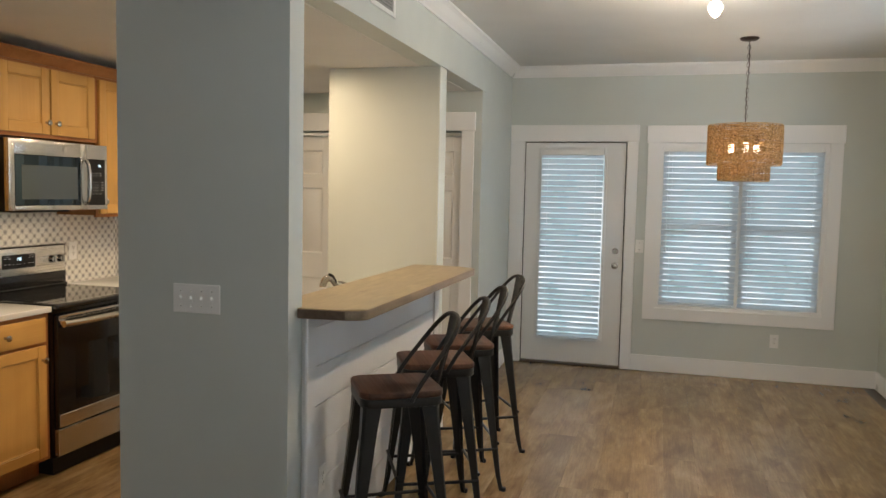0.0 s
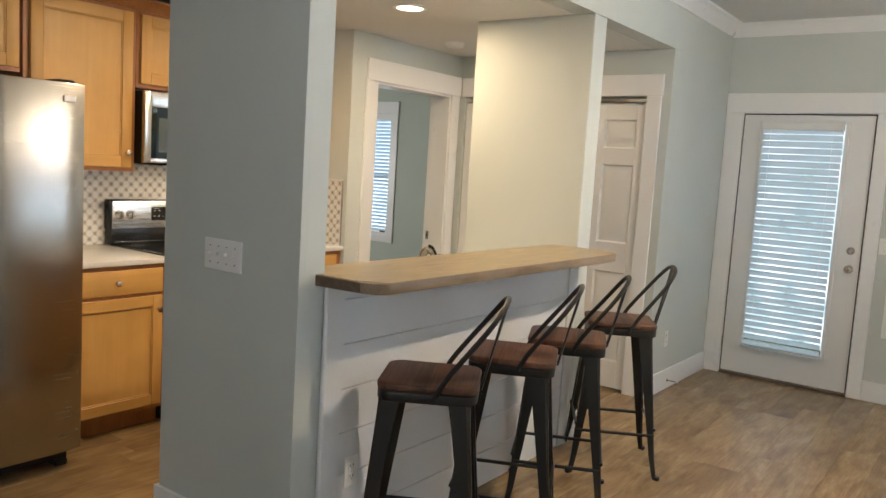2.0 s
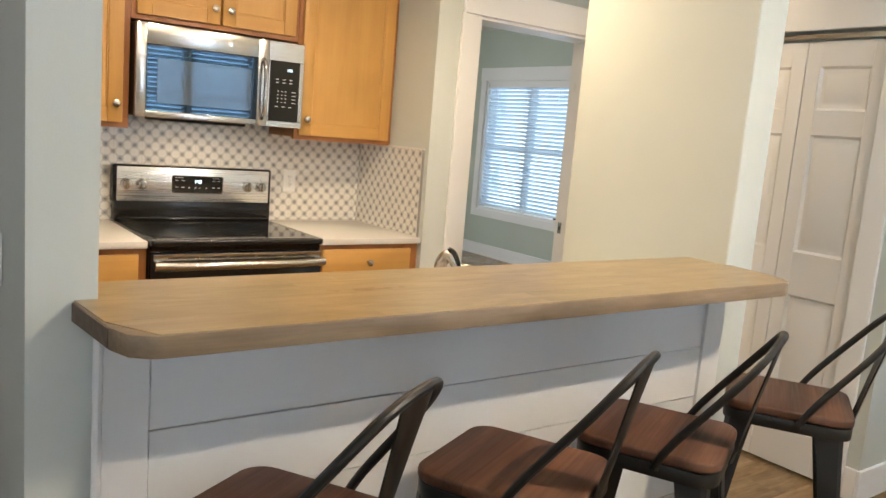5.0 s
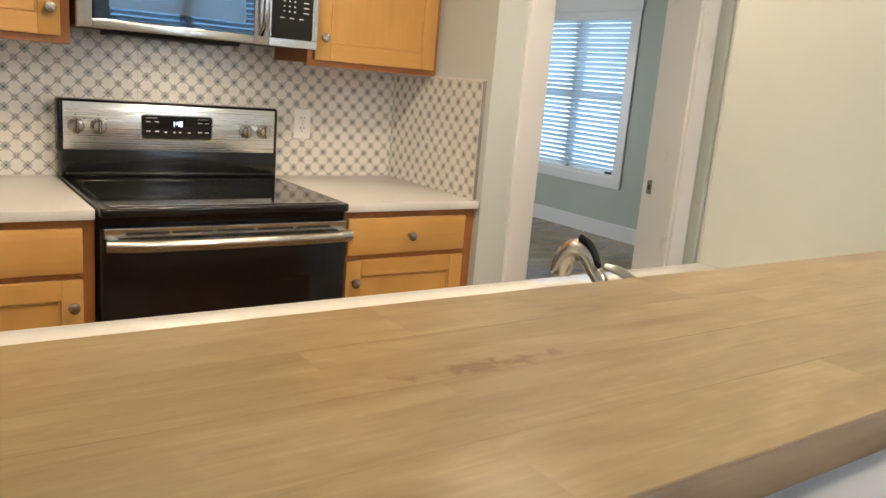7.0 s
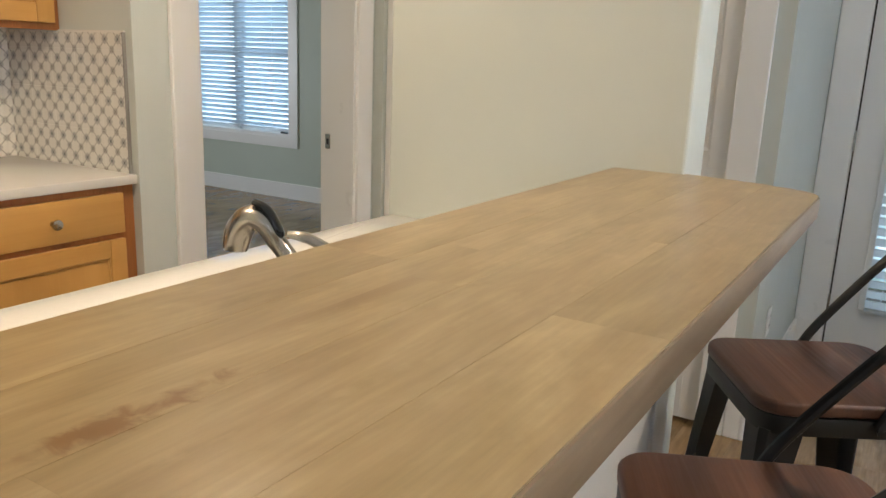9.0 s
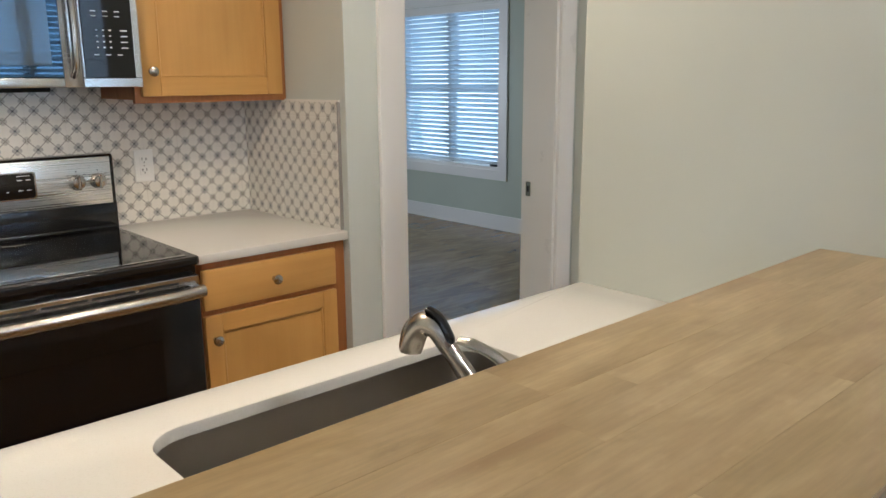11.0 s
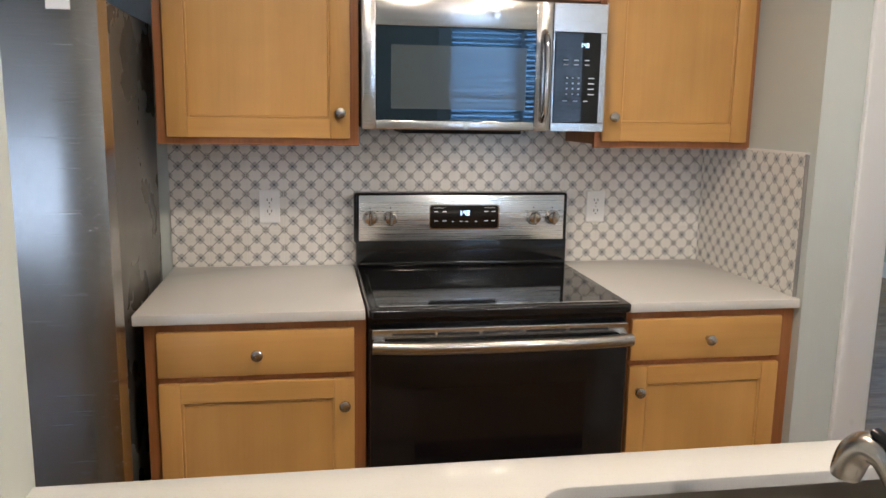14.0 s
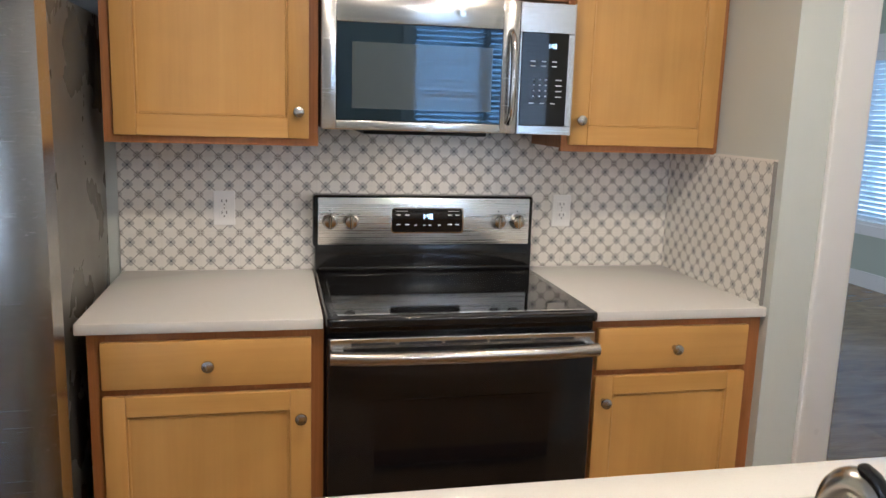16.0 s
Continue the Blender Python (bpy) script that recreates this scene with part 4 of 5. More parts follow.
UZ = 1.352
UT = 2.228
wall_cabinet(-.985, -.384, UZ, UT, [(-.955, -.412)], "tall honey maple wall cabinet above the backsplash", knobs=(1,))
wall_cabinet(.384, .936, UZ, UT, [(.404, .912)], "tall honey maple wall cabinet beside the microwave", knobs=(-1,))
wall_cabinet(-.382, .382, 1.812, UT, [(-.362, -.006), (.006, .362)], "two door honey maple cabinet above the microwave", knobs=(1, -1), zk=1.90)
wall_cabinet(-1.93, -.998, 1.812, UT, [(-1.905, -1.475), (-1.46, -1.01)], "two door honey maple cabinet above the fridge", knobs=(1, -1), zk=1.90)
cr = thing("cabinet_crown", (.3, -.5, UT), "reddish maple crown moulding along the cabinet tops", "moulding")
for nm, a, b in (("crown_front", -1.93, .936),):
    bm = bmesh.new()
    prof = [(.30, UT - .004), (.318, UT - .004), (.324, UT + .008), (.352, UT + .035), (.372, UT + .045), (.372, UT + .055), (.30, UT + .055)]
    rows = [[bm.verts.new((x, y, z)) for x, z in prof] for y in (a, b)]
    for i in range(len(prof)):
        bm.faces.new((rows[0][i], rows[0][(i + 1) % len(prof)], rows[1][(i + 1) % len(prof)], rows[1][i]))
    bm.faces.new(rows[0])
    bm.faces.new(rows[1][::-1])
    bmesh.ops.recalc_face_normals(bm, faces=bm.faces[:])
    part(nm, bm, MAPLE_DARK, cr)
part("crown_deck", B((.01, -1.93, UT + .001, .299, .936, UT + .02)), MAPLE_DARK, cr)

# ---------- microwave ----------
mw = thing("microwave", (.2, 0, 1.385), "stainless over-the-range microwave with black glass door below the cabinets", "microwave")
X = .395
mz0, mz1 = 1.405, 1.795
part("body", B((.005, -.378, mz0 + .004, X - .03, .378, mz1)), DARK, mw)
for _y in (-.379, .374):
    part("side_panel", B((X - .029, _y, mz0, X - .002, _y + .005, mz1)), STEEL_V, mw)
g0, g1, gz0, gz1 = -.338, .152, mz0 + .028, mz1 - .085
part("door_frame", B((X - .03, -.378, mz0 + .001, X, g0, mz1 - .001), (X - .03, g1, mz0 + .001, X, .203, mz1 - .001), (X - .03, g0, mz0 + .001, X, g1, gz0), (X - .03, g0, gz1, X, g1, mz1 - .001), bevel=.0025, seg=2), STEEL_H, mw)
part("door_glass", B((X - .02, g0 + .0005, gz0 + .0005, X + .001, g1 - .0005, gz1 - .0005), bevel=.002), MWGLASS, mw, "black reflective glass")
part("viewing_window", B((X + .001, g0 + .045, gz0 + .035, X + .0016, g1 - .03, gz1 - .055)), MESH, mw, "grey mesh viewing window")
part("control_frame", B((X - .03, .205, mz0 + .001, X, .378, gz0), (X - .03, .205, gz1 - .004, X, .378, mz1 - .001), (X - .03, .357, gz0, X, .378, gz1 - .004), (X - .03, .205, gz0, X, .212, gz1 - .004), bevel=.002), STEEL_H, mw)
cp = part("control_panel", B((X - .02, .2125, gz0 + .0005, X + .001, .3565, gz1 - .0045), bevel=.001), BLACKGLASS, mw)
part("handle", tube(smooth_path([(X + .004, .176, gz0 + .006), (X + .030, .176, gz0 + .03), (X + .040, .176, gz0 + .08), (X + .043, .176, (gz0 + gz1) / 2), (X + .040, .176, gz1 - .08), (X + .030, .176, gz1 - .03), (X + .004, .176, gz1 - .006)], 4), .0095, 12, flat=1.2), CHROME, mw)
part("bottom_grille", B((.05, -.25, mz0 - .012, .33, .13, mz0 + .003), bevel=.003), DARK, mw)
part("badge", lathe([(.016, 0), (.016, .0015), (.013, .002), (0, .002)], (X, .025, mz1 - .04), "x", 24), CHROME, mw)
part("badge", lathe([(.011, 0), (.011, .0012), (0, .0014)], (X, -.062, mz0 + .014), "x", 20), NICKEL, mw)


def text(name, words, size, place, material, parent, axis="x", extrude=.0003):
    cu = bpy.data.curves.new(name, "FONT")
    cu.body, cu.size, cu.align_x, cu.align_y, cu.extrude = words, size, "CENTER", "CENTER", extrude
    tmp = bpy.data.objects.new("tmp", cu)
    me = bpy.data.meshes.new_from_object(tmp)
    bpy.data.objects.remove(tmp)
    bm = bmesh.new()
    bm.from_mesh(me)
    m = Matrix(((0, 0, 1, 0), (1, 0, 0, 0), (0, 1, 0, 0), (0, 0, 0, 1)))
    bmesh.ops.transform(bm, matrix=Matrix.Translation(place) @ m, verts=bm.verts[:])
    return part(name, bm, material, parent, smooth=False)


def digits(words, y, z, x, h, parent):
    """Seven-segment digits facing +x, y growing to the right."""
    w = h * .5
    t = h * .13
    seg = {"1": "bc", "4": "fgbc", "8": "abcdefg"}
    bm = bmesh.new()
    cy = y
    for ch in words:
        if ch == ":":
            for dz in (.3, .7):
                box(bm, x, cy, z + h * dz - t / 2, x + .0004, cy + t, z + h * dz + t / 2)
            cy += t * 2.2
            continue
        sh = {"a": (0, h - t, w, h), "d": (0, 0, w, t), "g": (0, h / 2 - t / 2, w, h / 2 + t / 2), "f": (0, h / 2, t, h), "e": (0, 0, t, h / 2), "b": (w - t, h / 2, w, h), "c": (w - t, 0, w, h / 2)}
        o = w - t if ch == "1" else 0
        for s in seg[ch]:
            a, b, c, d = sh[s]
            box(bm, x, cy + a - o, z + b, x + .0004, cy + c - o, z + d)
        cy += (t if ch == "1" else w) + t * 1.4
    part("clock_digits", bm, LED, parent, smooth=False)


digits("1:48", .296, gz1 - .048, X + .0012, .013, cp)
bm = bmesh.new()
for r in range(4):
    for c in range(3):
        box(bm, X + .001, .250 + c * .019, gz1 - .142 - r * .0165, X + .0014, .250 + c * .019 + .006, gz1 - .138 - r * .0165)
for r, z in enumerate((.088, .102, .212)):
    for c in range(3):
        box(bm, X + .001, .240 + c * .034, gz1 - z, X + .0014, .240 + c * .034 + .015, gz1 - z + .003)
for r in range(4):
    box(bm, X + .001, .322, gz1 - .142 - r * .0165, X + .0014, .342, gz1 - .139 - r * .0165)
part("key_legends", bm, WHITEINK, cp, smooth=False, kind="stuff")

# ---------- range ----------
rg = thing("range", (.35, 0, 0), "black and stainless electric range with a glass cooktop between the counters", "range")
RX = .69
part("body", B((.02, -.379, .10, RX - .03, .379, .895)), BLACKENAMEL, rg)
part("base", B((.05, -.36, 0, RX - .06, .36, .10)), DARK, rg)
ck = part("cooktop", slab(rounded(.055, -.381, RX + .012, .381, .02, 4), .897, .922, .006, 3), BLACKENAMEL, rg)
part("cooktop_glass", slab(rounded(.09, -.355, RX - .03, .355, .012, 4), .922, .9235, .0005, 1), BLACKGLASS, ck)
# thin bright strip along the front of the cooktop glass
part("front_strip", B((RX - .035, -.350, .9225, RX - .022, .350, .9245), bevel=.001), CHROME, ck)
part("back_riser", B((.012, -.381, .918, .075, .381, 1.02), bevel=.006, seg=2), BLACKENAMEL, rg)
part("riser_lip", B((.075, -.368, .924, .10, .368, .940), bevel=.006, seg=2), BLACKENAMEL, rg)
bgd = part("backguard", B((.012, -.388, 1.003, .074, .381, 1.180), bevel=.010, seg=3), BLACKENAMEL, rg)
fp = part("control_fascia", B((.074, -.372, 1.012, .080, .366, 1.172), bevel=.003, seg=2), STEEL_R, rg)
dp = part("display_panel", slab(rounded(-.122, 1.055, .124, 1.136, .010, 4), 0, .002), BLACKGLASS, fp)
dp.matrix_basis = Matrix.Translation(Vector((.0802, 0, 1.0955)) - WL[fp]) @ Matrix(((0, 0, 1, 0), (1, 0, 0, 0), (0, 1, 0, 0), (0, 0, 0, 1)))
bz = part("display_bezel", slab(rounded(-.126, 1.051, .128, 1.140, .012, 4), 0, .0008), CHROME, fp)
bz.matrix_basis = Matrix.Translation(Vector((.0801, .001, 1.0955)) - WL[fp]) @ Matrix(((0, 0, 1, 0), (1, 0, 0, 0), (0, 1, 0, 0), (0, 0, 0, 1)))
digits("1:48", -.013, 1.101, .0816, .017, fp)
bm = bmesh.new()
for y in (-.108, -.078, .072, .098):
    for z in (1.113, 1.080):
        box(bm, .0814, y, z, .0817, y + .014, z + .003)
for y in (-.045, -.015, .005, .038):
    box(bm, .0814, y, 1.078, .0817, y + .008, 1.081)
box(bm, .0814, -.110, 1.127, .0817, -.070, 1.1285)
box(bm, .0814, .072, 1.127, .0817, .110, 1.1285)
part("panel_legends", bm, WHITEINK, fp, smooth=False, kind="stuff")
for y in (-.333, -.263, .253, .322):
    k = part("control_knob", lathe([(.027, 0), (.027, .004), (.024, .008), (.022, .022), (.019, .026), (0, .027)], (.080, y, 1.092), "x", 24), CHROME, fp, "polished steel knob")
    part("knob_grip", B((.102, y - .005, 1.069, .114, y + .005, 1.115), bevel=.003), CHROME, k)
    bm = bmesh.new()
    box(bm, .080, y - .002, 1.126, .0805, y + .002, 1.130)
    for s in (-1, 1):
        box(bm, .080, y + s * .026 - .004, 1.115, .0805, y + s * .026 + .004, 1.117)
    part("knob_marks", bm, SLOT, fp, smooth=False)
FX = RX
od = part("oven_door", B((FX - .03, -.377, .262, FX, .377, .868), bevel=.008, seg=2), BLACKENAMEL, rg)
part("oven_window", B((FX, -.25, .36, FX + .0015, .25, .69)), BLACKGLASS, od)
part("vent_trim", B((FX, -.372, .838, FX + .006, .372, .866), bevel=.002), STEEL_H, od)
for i in range(5):
    a = -.315 + i * .127
    part("vent_slot", B((FX + .0055, a, .8475, FX + .0068, a + .117, .8545)), DARK, od)
part("oven_handle", tube(smooth_path([(FX + .036, -.372, .824), (FX + .048, -.25, .822), (FX + .052, 0, .822), (FX + .048, .25, .822), (FX + .036, .372, .824)], 5), .0165, 14, flat=1.15), NICKEL, od)
for s in (-1, 1):
    part("handle_mount", B((FX, s * .352 - .016, .815, FX + .04, s * .352 + .016, .842), bevel=.006, seg=2), STEEL_H, od)
part("drawer_band", B((FX - .03, -.377, .272 - .16, FX - .001, .377, .256), bevel=.003), STEEL_H, rg)
part("door_band", B((FX + .0005, -.372, .266, FX + .004, .372, .335), bevel=.002), STEEL_H, rg)
part("badge", lathe([(.011, 0), (.011, .0012), (0, .0014)], (FX + .004, 0, .300), "x", 20), CHROME, rg)

# ---------- fridge ----------
fr = thing("refrigerator", (.45, -1.45, 0), "stainless side by side refrigerator with an ice dispenser in the kitchen", "refrigerator")
SIDE = paint("fridge_side_panel", (.15, .143, .128), .28, .1)
FY0, FY1, FM, FXX = -1.920, -.990, -1.447, .905
part("body", B((.03, FY0 + .02, .03, .79, FY1 - .05, 1.725), bevel=.004), SIDE, fr)
part("base_grille", B((.10, FY0 + .02, .02, .80, FY1 - .02, .085), bevel=.003), DARK, fr)
for y in (FY0 + .06, FY1 - .06):
    part("front_foot", B((.74, y - .03, 0, .83, y + .03, .03), bevel=.006), DARK, fr)


def fridge_door(y0, y1, nm):
    """A door whose face swells a little to the front."""
    bm = bmesh.new()
    n = 8
    pts = []
    for i in range(n + 1):
        t = i / n
        y = y0 + (y1 - y0) * t
        d = .003 * (1 - (2 * t - 1) ** 2) + .0
        r = .012 * (1 - min(1, min(t, 1 - t) / .10)) ** 2
        pts.append((FXX - .008 + d - r, y))
    outline = pts + [(.800, y1), (.800, y0)]
    return part(nm, slab(outline, .09, 1.745, .004, 2), STEEL_H, fr)


STEEL_F = steel("fridge_door_steel", (.46, .445, .42), .25, 1, .03)
fd1 = fridge_door(FM + .004, FY1, "refrigerator_door")
fd2 = fridge_door(FY0, FM - .004, "freezer_door")
for f_ in (fd1, fd2):
    f_.data.materials[0] = STEEL_F
for nm, y, f_ in (("door_handle", FM + .035, fd1), ("door_handle", FM - .035, fd2)):
    part(nm, tube(smooth_path([(FXX + .004, y, .60), (FXX + .040, y, .64), (FXX + .052, y, .74), (FXX + .054, y, 1.05), (FXX + .052, y, 1.38), (FXX + .040, y, 1.465), (FXX + .004, y, 1.51)], 5), .012, 12, flat=1.3), NICKEL, f_)
part("brand_plate", B((FXX - .004, FY1 - .10, 1.665, FXX + .0015, FY1 - .05, 1.69), bevel=.001), WHITEPL, fd1)
disp = part("dispenser", B((FXX - .004, -1.80, .95, FXX + .012, -1.535, 1.33), bevel=.006, seg=2), BLACKENAMEL, fd2)
part("dispenser_frame", B((FXX + .008, -1.815, .935, FXX + .02, -1.80, 1.345), (FXX + .008, -1.535, .935, FXX + .02, -1.52, 1.345), (FXX + .008, -1.80, .935, FXX + .02, -1.535, .95), (FXX + .008, -1.80, 1.33, FXX + .02, -1.535, 1.345), (FXX + .010, -1.80, 1.23, FXX + .016, -1.535, 1.33), bevel=.003), NICKEL, disp)
part("dispenser_display", B((FXX + .0155, -1.60, 1.262, FXX + .0175, -1.56, 1.30)), BLACKGLASS, disp)
part("top_hinge", B((.70, FY1 - .09, 1.745, .84, FY1 - .02, 1.762), bevel=.005), DARK, fr)

# ---------- peninsula ----------
PZ = .911
PX = 1.62
pc = thing("peninsula_cabinet", (1.9, 0, 0), "honey maple sink cabinet run behind the half wall", "cabinet")
part("body", B((PX + .03, KB + .002, .10, PX + .06, C0 - .002, PZ - .031), (PX + .06, KB + .002, .10, P - .072, KB + .02, PZ - .031), (PX + .06, C0 - .02, .10, P - .072, C0 - .002, PZ - .031)), MAPLE_V, pc)
part("toe_kick", B((PX + .10, KB + .002, 0, PX + .12, C0 - .002, .10)), MAPLE_DARK, pc)
SX0, SX1, SY0, SY1 = 1.728, 2.055, -.213, .455
pt = thing("sink_countertop", (1.85, 0, PZ - .03), "white quartz sink counter behind the raised bar", "countertop")


def frame_slab(outer, inner, z0, z1):
    """A slab with an opening: outer and inner outlines of the same length."""
    bm = bmesh.new()
    rows = []
    for ol, z in ((outer, z0), (outer, z1), (inner, z1), (inner, z0)):
        rows.append([bm.verts.new((x, y, z)) for x, y in ol])
    n = len(outer)
    for u, v in zip(rows, rows[1:] + rows[:1]):
        for k in range(n):
            bm.faces.new((u[k], u[(k + 1) % n], v[(k + 1) % n], v[k]))
    bmesh.ops.recalc_face_normals(bm, faces=bm.faces[:])
    return bm


ps = frame_slab(rounded(PX, KB + .002, P - .072, C0 - .002, .004, 8), rounded(SX0, SY0, SX1, SY1, .065, 8), PZ - .021, PZ)
es = [e for e in ps.edges if abs(e.verts[0].co.z - PZ) < 1e-6 and abs(e.verts[1].co.z - PZ) < 1e-6 and len(e.link_faces) == 2 and any(abs(f.normal.z) < .5 for f in e.link_faces)]
bmesh.ops.bevel(ps, geom=es, offset=.004, segments=2, profile=.5, affect="EDGES")
part("counter_slab", ps, QUARTZ, pt)
SINKSTEEL = mat("sink_steel", (.40, .38, .355), .32, 1.0)
bump(SINKSTEEL, noise_tex(SINKSTEEL, coords(SINKSTEEL), 6, 2), .1, .004)
sk = thing("sink", (1.90, .06, PZ - .2), "brushed stainless undermount sink in the quartz counter", "sink")
bm = bmesh.new()
rows = []
for off, z, r in ((-.004, PZ - .0215, .066), (-.003, PZ - .05, .066), (.0, PZ - .19, .06), (.03, PZ - .215, .04)):
    rows.append([bm.verts.new((x, y, z)) for x, y in rounded(SX0 + off, SY0 + off, SX1 - off, SY1 - off, r, 6)])
for u, v in zip(rows, rows[1:]):
    for k in range(len(u)):
        bm.faces.new((u[k], u[(k + 1) % len(u)], v[(k + 1) % len(u)], v[k]))
bm.faces.new(rows[-1])
bmesh.ops.recalc_face_normals(bm, faces=bm.faces[:])
bmesh.ops.solidify(bm, geom=bm.faces[:], thickness=.002)
part("basin", bm, SINKSTEEL, sk)
part("drain", lathe([(.045, 0), (.045, .003), (.03, .004), (0, .002)], (1.90, .06, PZ - .2135), n=24), CHROME, sk)
FA = thing("faucet", (2.120, 0.155, PZ), "brushed nickel pull out faucet behind the sink", "faucet")
part("base_ring", lathe([(.030, 0), (.030, .006), (.024, .012), (0, .012)], (2.120, 0.165, PZ), n=24), NICKEL, FA)
part("faucet_body", tube(smooth_path([(2.115, 0.160, PZ + 0.009), (2.090, 0.150, PZ + 0.056), (2.055, 0.133, PZ + 0.112), (2.025, 0.121, PZ + 0.153)], 5), [.016] * 6 + [.014] * 5 + [.013] * 5, 18), NICKEL, FA)
part("spray_head", tube(smooth_path([(2.036, 0.125, PZ + 0.137), (2.020, 0.118, PZ + 0.164), (2.000, 0.113, PZ + 0.170), (1.983, 0.109, PZ + 0.155), (1.975, 0.107, PZ + 0.132), (1.974, 0.106, PZ + 0.121)], 5), [.013 + .0065 * math.sin(math.pi * min(1, k / 30)) for k in range(26)], 20), NICKEL, FA)
part("spray_button", tube(smooth_path([(2.044, 0.126, PZ + 0.147), (2.026, 0.118, PZ + 0.183), (2.004, 0.112, PZ + 0.193)], 5), [.006] + [.0105] * 9 + [.006], 12, flat=.55), BLACKENAMEL, FA)
part("lever", tube(smooth_path([(2.128, 0.160, PZ + 0.030), (2.132, 0.172, PZ + 0.080), (2.110, 0.165, PZ + 0.122), (2.076, 0.145, PZ + 0.146), (2.050, 0.130, PZ + 0.152)], 5), [.012] * 6 + [.011] * 5 + [.0095] * 5 + [.010, .009, .008, .007, .006], 14, flat=.5), NICKEL, FA)

# ---------- ceiling things ----------
for k, y in enumerate((.515, -.375)):
    dl = thing("recessed_light", (1.475, y, H), "white trimmed recessed downlight glowing in the kitchen ceiling", "ceiling light", "kitchen downlights")
    part("trim_ring", lathe([(.072, -.001), (.095, -.001), (.095, -.007), (.080, -.010), (.072, -.008), (.072, -.001)], (1.475, y, H), n=32), TRIM, dl)
    part("lens", lathe([(.071, -.001), (.071, -.005), (0, -.005)], (1.475, y, H), n=32), GLOW, dl)
vt = thing("ceiling_vent", (1.49, .19, H), "bronze-toned louvred vent in the kitchen ceiling", "vent")
part("vent_frame", B((1.39, .13, H - .006, 1.59, .145, H), (1.39, .235, H - .006, 1.59, .25, H), (1.39, .145, H - .006, 1.405, .235, H), (1.575, .145, H - .006, 1.59, .235, H)), WHITEPL, vt)
for i in range(6):
    part("slat", B((1.406, .148 + i * .0148, H - .005, 1.574, .156 + i * .0148, H - .001)), RUBBER, vt)
sd = thing("smoke_detector", (1.02, 1.57, H), "round white smoke detector on the hall ceiling", "smoke detector")
part("detector_body", lathe([(.065, 0), (.065, -.012), (.055, -.030), (.030, -.034), (0, -.034)], (1.02, 1.57, H), n=28), WHITEPL, sd)

wv = thing("wall_vent", (P, -.067, 2.52), "white louvred return vent high on the header wall", "vent")
part("vent_frame", B((P, -.242, 2.430, P + .008, -.212, 2.64), (P, .068, 2.430, P + .008, .098, 2.64), (P, -.212, 2.430, P + .008, .068, 2.455), (P, -.212, 2.615, P + .008, .068, 2.64), bevel=.002), WHITEPL, wv)
# dark sheet on the wall paints the shade behind the louvres
part("vent_shade", B((P + .0005, -.212, 2.455, P + .0015, .068, 2.615)), SLOT, wv)
for i in range(10):
    bm = B((P + .002, -.211, 2.458 + i * .0158, P + .0032, .067, 2.469 + i * .0158))
    part("slat", bm, RUBBER, wv)

# chandelier
PCX, PCY = 4.27, 2.315
ch = thing("pendant_light", (PCX, PCY, HL), "two tier woven rope pendant lamp on a chain over the floor", "pendant lamp")
part("canopy", lathe([(.066, 0), (.066, -.006), (.055, -.016), (.02, -.022), (0, -.022)], (PCX, PCY, HL), n=28), BRONZE, ch)
bm = bmesh.new()
nlk = 19
ztop, zbot = HL - .022, 2.10
for i in range(nlk):
    zc = ztop - (i + .5) * (ztop - zbot) / nlk
    hl = (ztop - zbot) / nlk * .66
    hw = .010
    loop = []
    for k in range(13):
        a = 2 * math.pi * k / 12
        u, v = hw * math.cos(a), hl * math.sin(a)
        loop.append((PCX + (u if i % 2 else 0), PCY + (0 if i % 2 else u), zc + v))
    tube(loop, .0022, 5, bm)
part("chain", bm, WIRE, ch)
part("cord", tube(smooth_path([(PCX, PCY, ztop), (PCX + .006, PCY, 2.5), (PCX - .004, PCY, 2.3), (PCX, PCY, 2.06)], 6), .0025, 6), BRONZE, ch)


def rope_drum(cx, cy, r, z0, z1, rows, seed):
    """A drum of rope strands wound round upright wires, with gaps between the strands."""
    rg_ = random.Random(seed)
    bm = bmesh.new()
    for i in range(rows):
        z = z0 + (i + .5) * (z1 - z0) / rows
        ph, ph2 = rg_.uniform(0, 6), rg_.uniform(0, 6)
        pts = []
        n = 56
        for k in range(n + 1):
            a = 2 * math.pi * (k % n) / n
            rr = r + .0035 * math.sin(14 * a + (math.pi if i % 2 else 0)) + .001 * math.sin(5 * a + ph)
            zz = z + .0022 * math.sin(3 * a + ph) + .0016 * math.sin(11 * a + ph2)
            pts.append((cx + rr * math.cos(a), cy + rr * math.sin(a), zz))
        tube(pts, .0026 + rg_.uniform(-.0006, .0008), 5, bm)
    m = int(r * 700)
    for i in range(m):
        a0 = 2 * math.pi * (i + rg_.uniform(-.4, .4)) / m
        za, zb = z0, z1
        if rg_.random() < .5:
            za = rg_.uniform(z0, z1 - .04)
            zb = min(z1, za + rg_.uniform(.04, .16))
        pts = []
        for k in range(7):
            z = za + (zb - za) * k / 6
            a = a0 + rg_.uniform(-.006, .006)
            rr = r + rg_.uniform(.001, .006)
            pts.append((cx + rr * math.cos(a), cy + rr * math.sin(a), z))
        tube(pts, .0019 + rg_.uniform(-.0005, .0008), 4, bm)
    return bm


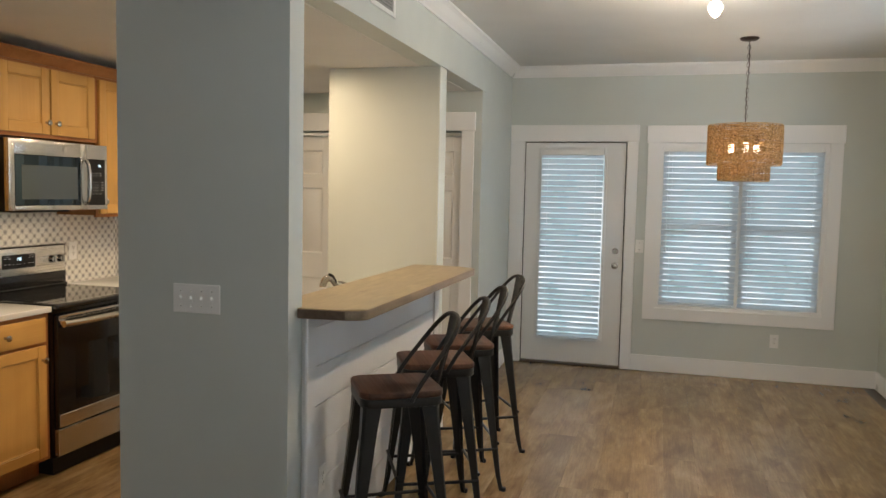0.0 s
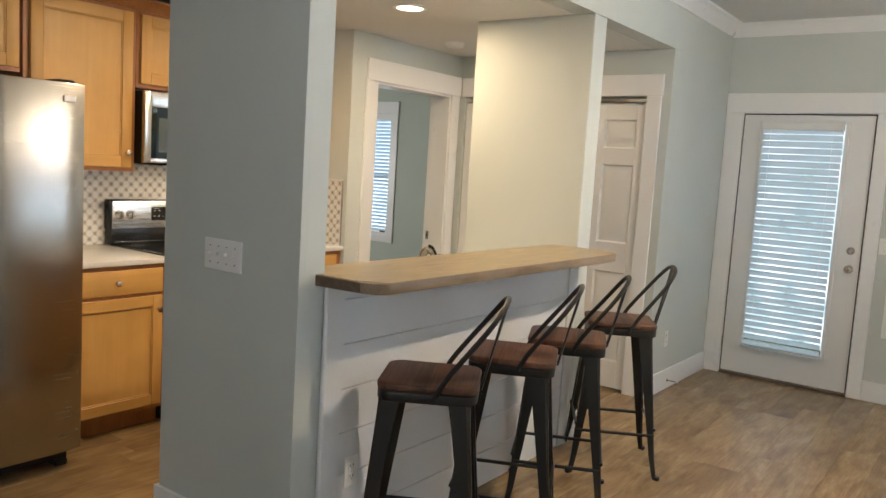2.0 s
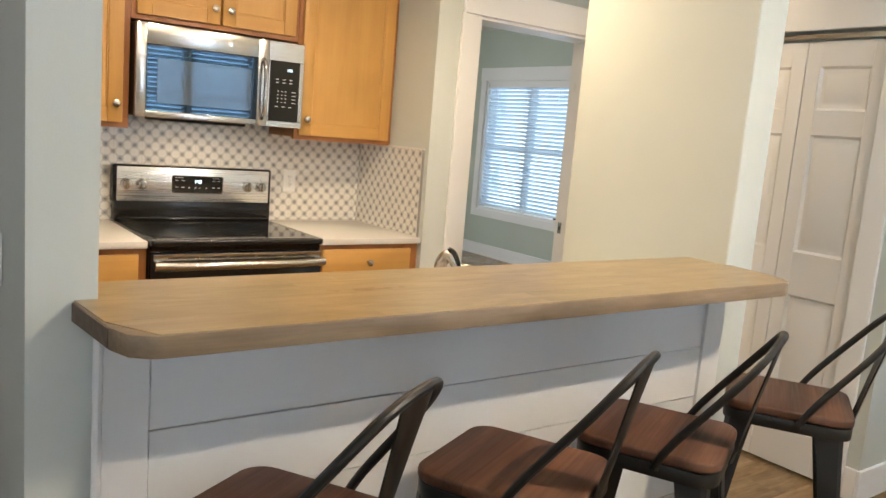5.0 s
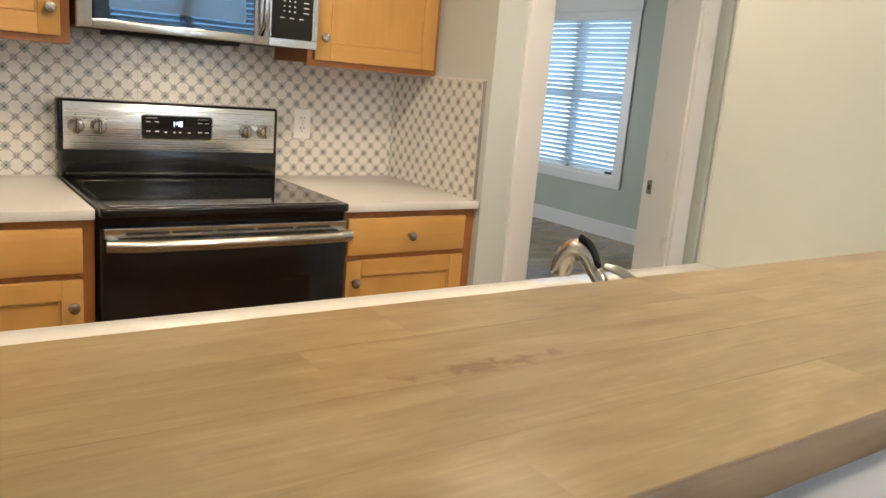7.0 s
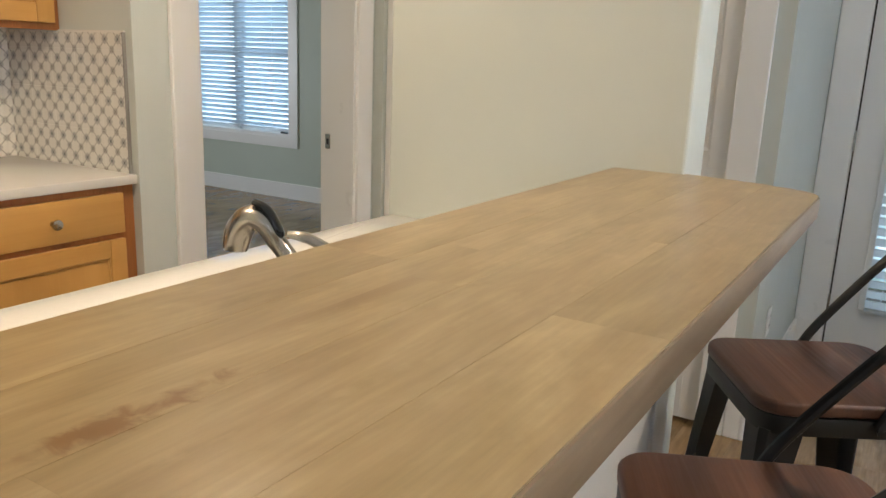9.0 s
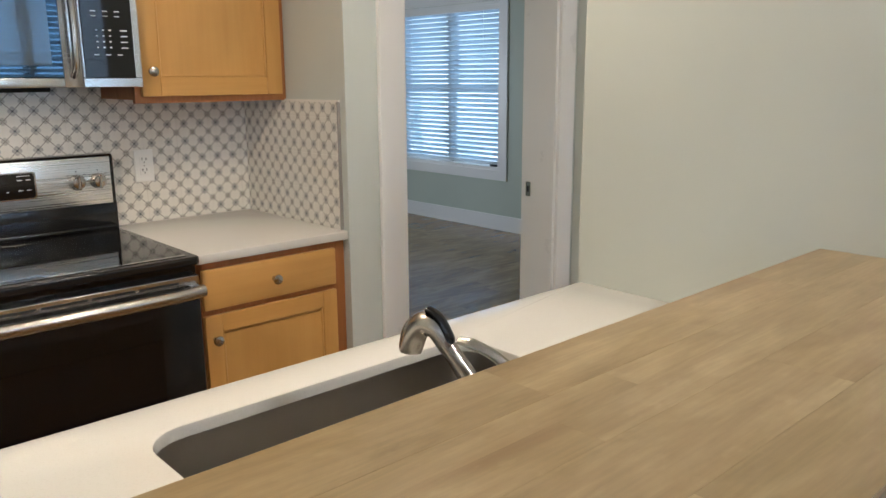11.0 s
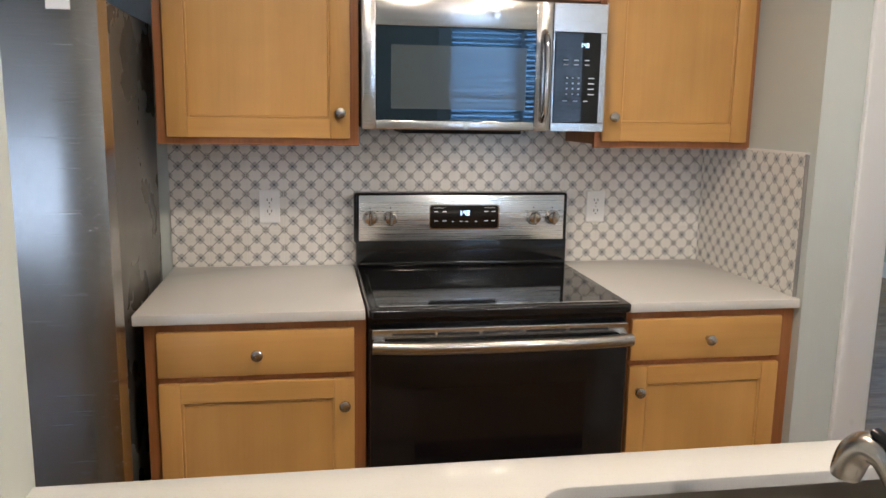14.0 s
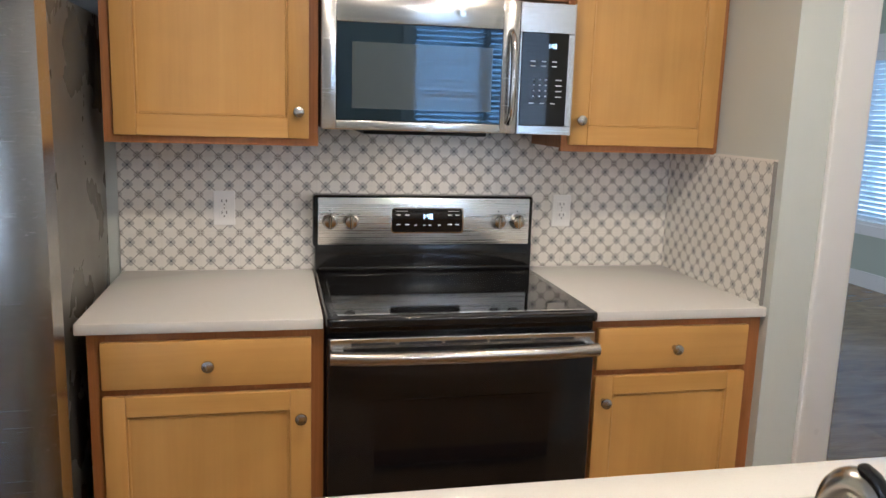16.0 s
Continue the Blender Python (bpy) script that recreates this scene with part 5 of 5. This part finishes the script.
upper = part("upper_shade", rope_drum(PCX, PCY, .252, 1.80, 2.072, 44, 3), ROPE, ch, "tan woven rope drum shade")
part("lower_shade", rope_drum(PCX, PCY, .174, 1.685, 1.80, 19, 5), ROPE, ch, "smaller tan woven rope drum shade")
for r_, za, zb_, cnt in ((.252, 1.795, 2.078, 14), (.174, 1.68, 1.80, 10)):
    for z in (za, zb_):
        part("shade_ring", tube([(PCX + r_ * math.cos(a), PCY + r_ * math.sin(a), z) for a in [2 * math.pi * k / 40 for k in range(41)]], .003, 6), ROPE, ch)
    bm = bmesh.new()
    for k in range(cnt):
        a = 2 * math.pi * k / cnt
        tube([(PCX + r_ * math.cos(a), PCY + r_ * math.sin(a), za), (PCX + r_ * math.cos(a), PCY + r_ * math.sin(a), zb_)], .002, 5, bm)
    part("shade_wires", bm, BRONZE, ch)
part("spider", B((PCX - .25, PCY - .003, 2.072, PCX + .25, PCY + .003, 2.078), (PCX - .003, PCY - .25, 2.0725, PCX + .003, PCY + .25, 2.0785)), BRONZE, ch)
for k in range(3):
    a = 2 * math.pi * k / 3 + .5
    bx_, by_ = PCX + .10 * math.cos(a), PCY + .10 * math.sin(a)
    part("socket_arm", tube([(PCX, PCY, 2.06), (bx_, by_, 1.99)], .005, 6), BRONZE, ch)
    part("socket", lathe([(.014, 0), (.014, -.045), (0, -.045)], (bx_, by_, 1.995), n=14), BRONZE, ch)
    part("bulb", lathe([(.012, 0), (.018, -.015), (.022, -.035), (.018, -.055), (.008, -.068), (0, -.070)], (bx_, by_, 1.95), n=14), BULB, ch, "lit warm bulb")

# ceiling spot fixture
sp_ = thing("ceiling_spot", (3.935, .72, HL), "brushed nickel ceiling spot bar with a lit frosted glass shade", "ceiling light")
part("spot_canopy", lathe([(.06, 0), (.06, -.012), (.05, -.022), (0, -.024)], (3.705, .66, HL), n=24), NICKEL, sp_)
part("spot_bar", tube([(3.465, .62, HL - .055), (3.955, .745, HL - .055)], .010, 10), NICKEL, sp_)
part("spot_stem", tube([(3.705, .66, HL - .02), (3.705, .66, HL - .055)], .008, 8), NICKEL, sp_)
part("spot_arm", tube([(3.945, .738, HL - .055), (3.943, .74, HL - .09)], .007, 8), NICKEL, sp_)
part("spot_cup", lathe([(.022, 0), (.027, -.02), (.024, -.035), (0, -.036)], (3.943, .74, HL - .075), n=18), NICKEL, sp_)
part("spot_shade", lathe([(.026, 0), (.038, -.02), (.040, -.035), (.028, -.060), (.010, -.078), (0, -.080)], (3.943, .74, HL - .105), n=20), BULB, sp_, "glowing frosted glass shade")

# ---------- backsplash tiles ----------
def tiles(name, y_or_x, z0, z1, axis, a0, a1, label):
    """Square tiles on a wall: axis x faces +x, axis y faces -y."""
    th = tagged(new(name), label, "", "", "structure")
    s, g = .127, .0009
    meshes = {}
    nrow = math.ceil((z1 - z0) / s - .01)
    ncol = math.ceil((a1 - a0) / s - .01)
    for r in range(nrow):
        for c in range(ncol):
            za, zb = z0 + r * s, min(z0 + (r + 1) * s, z1)
            ya, yb = a0 + c * s, min(a0 + (c + 1) * s, a1)
            key = (round(yb - ya, 4), round(zb - za, 4))
            if key not in meshes:
                bm = B((0, g / 2, g / 2, .007, yb - ya - g / 2, zb - za - g / 2), bevel=.0008)
                me = bpy.data.meshes.new("tile")
                bm.to_mesh(me)
                bm.free()
                me.materials.append(TILE)
                meshes[key] = me
            t = new("tile", meshes[key])
            t.parent = th
            if axis == "x":
                t.matrix_basis = pose(y_or_x, ya, za)
            else:
                t.matrix_basis = pose(ya, y_or_x, za, 0, 0, -90) @ pose(0, 0, 0)
            t["kind"] = "structure"
    return th


struct("grout_back", B((.0, -1.010, .916, .0092, .9258, 1.60)), GROUT, "cream grout behind the tiles")
struct("grout_side", B((.0, .9264, .916, .634, .9368, 1.352)), GROUT, "cream grout behind the tiles")
tiles("backsplash_back", .003, .9165, 1.60, "x", -1.010, .929, "cream patterned tile backsplash behind the range")
tiles("backsplash_side", .9325, .9165, 1.350, "y", .012, .634, "cream patterned tile backsplash on the end wall")
struct("trim_backsplash", B((.634, .925, .916, .640, .9368, 1.352), bevel=.001), RUBBER, "grey metal edge beside the backsplash")
struct("trim_backsplash_top", B((.30, .929, 1.3505, .640, .9368, 1.356)), GROUT, "pale caulk line on the backsplash top")


# ---------- floor planks ----------
def planks(name, x0, y0, x1, y1, seed, label):
    """Vinyl planks that run along y."""
    fl = tagged(new(name), label, "", "", "structure")
    w, ln, g = .18, 1.22, .0004
    r = random.Random(seed)
    meshes = {}
    x = x0
    while x < x1 - .01:
        xb = min(x + w, x1)
        y = y0 - r.uniform(.1, ln - .1)
        while y < y1 - .01:
            ya, yb = max(y, y0), min(y + ln, y1)
            y += ln
            if yb - ya < .02:
                continue
            key = (round(xb - x, 3), round(yb - ya, 3))
            if key not in meshes:
                hw, hl = (xb - x - g) / 2, (yb - ya - g) / 2
                bm = B((-hw, -hl, -.007, hw, hl, 0), bevel=.0005)
                me = bpy.data.meshes.new("plank")
                bm.to_mesh(me)
                bm.free()
                me.materials.append(PLANK)
                meshes[key] = me
            p = new("plank", meshes[key])
            p.parent = fl
            p.location = ((x + xb) / 2, (ya + yb) / 2, 0)
            p["kind"] = "structure"
        x = xb
    return fl


planks("floor", 0, -6.2, 5.38, NY + .02, 11, "tan wood-look vinyl plank floor")
planks("floor_bedroom", BX, .0, 0, WY, 12, "wood-look vinyl plank floor in the bedroom")
planks("floor_bedroom_entry", 0, NY + .02, DW2, WY, 13, "wood-look vinyl plank floor inside the bedroom door")
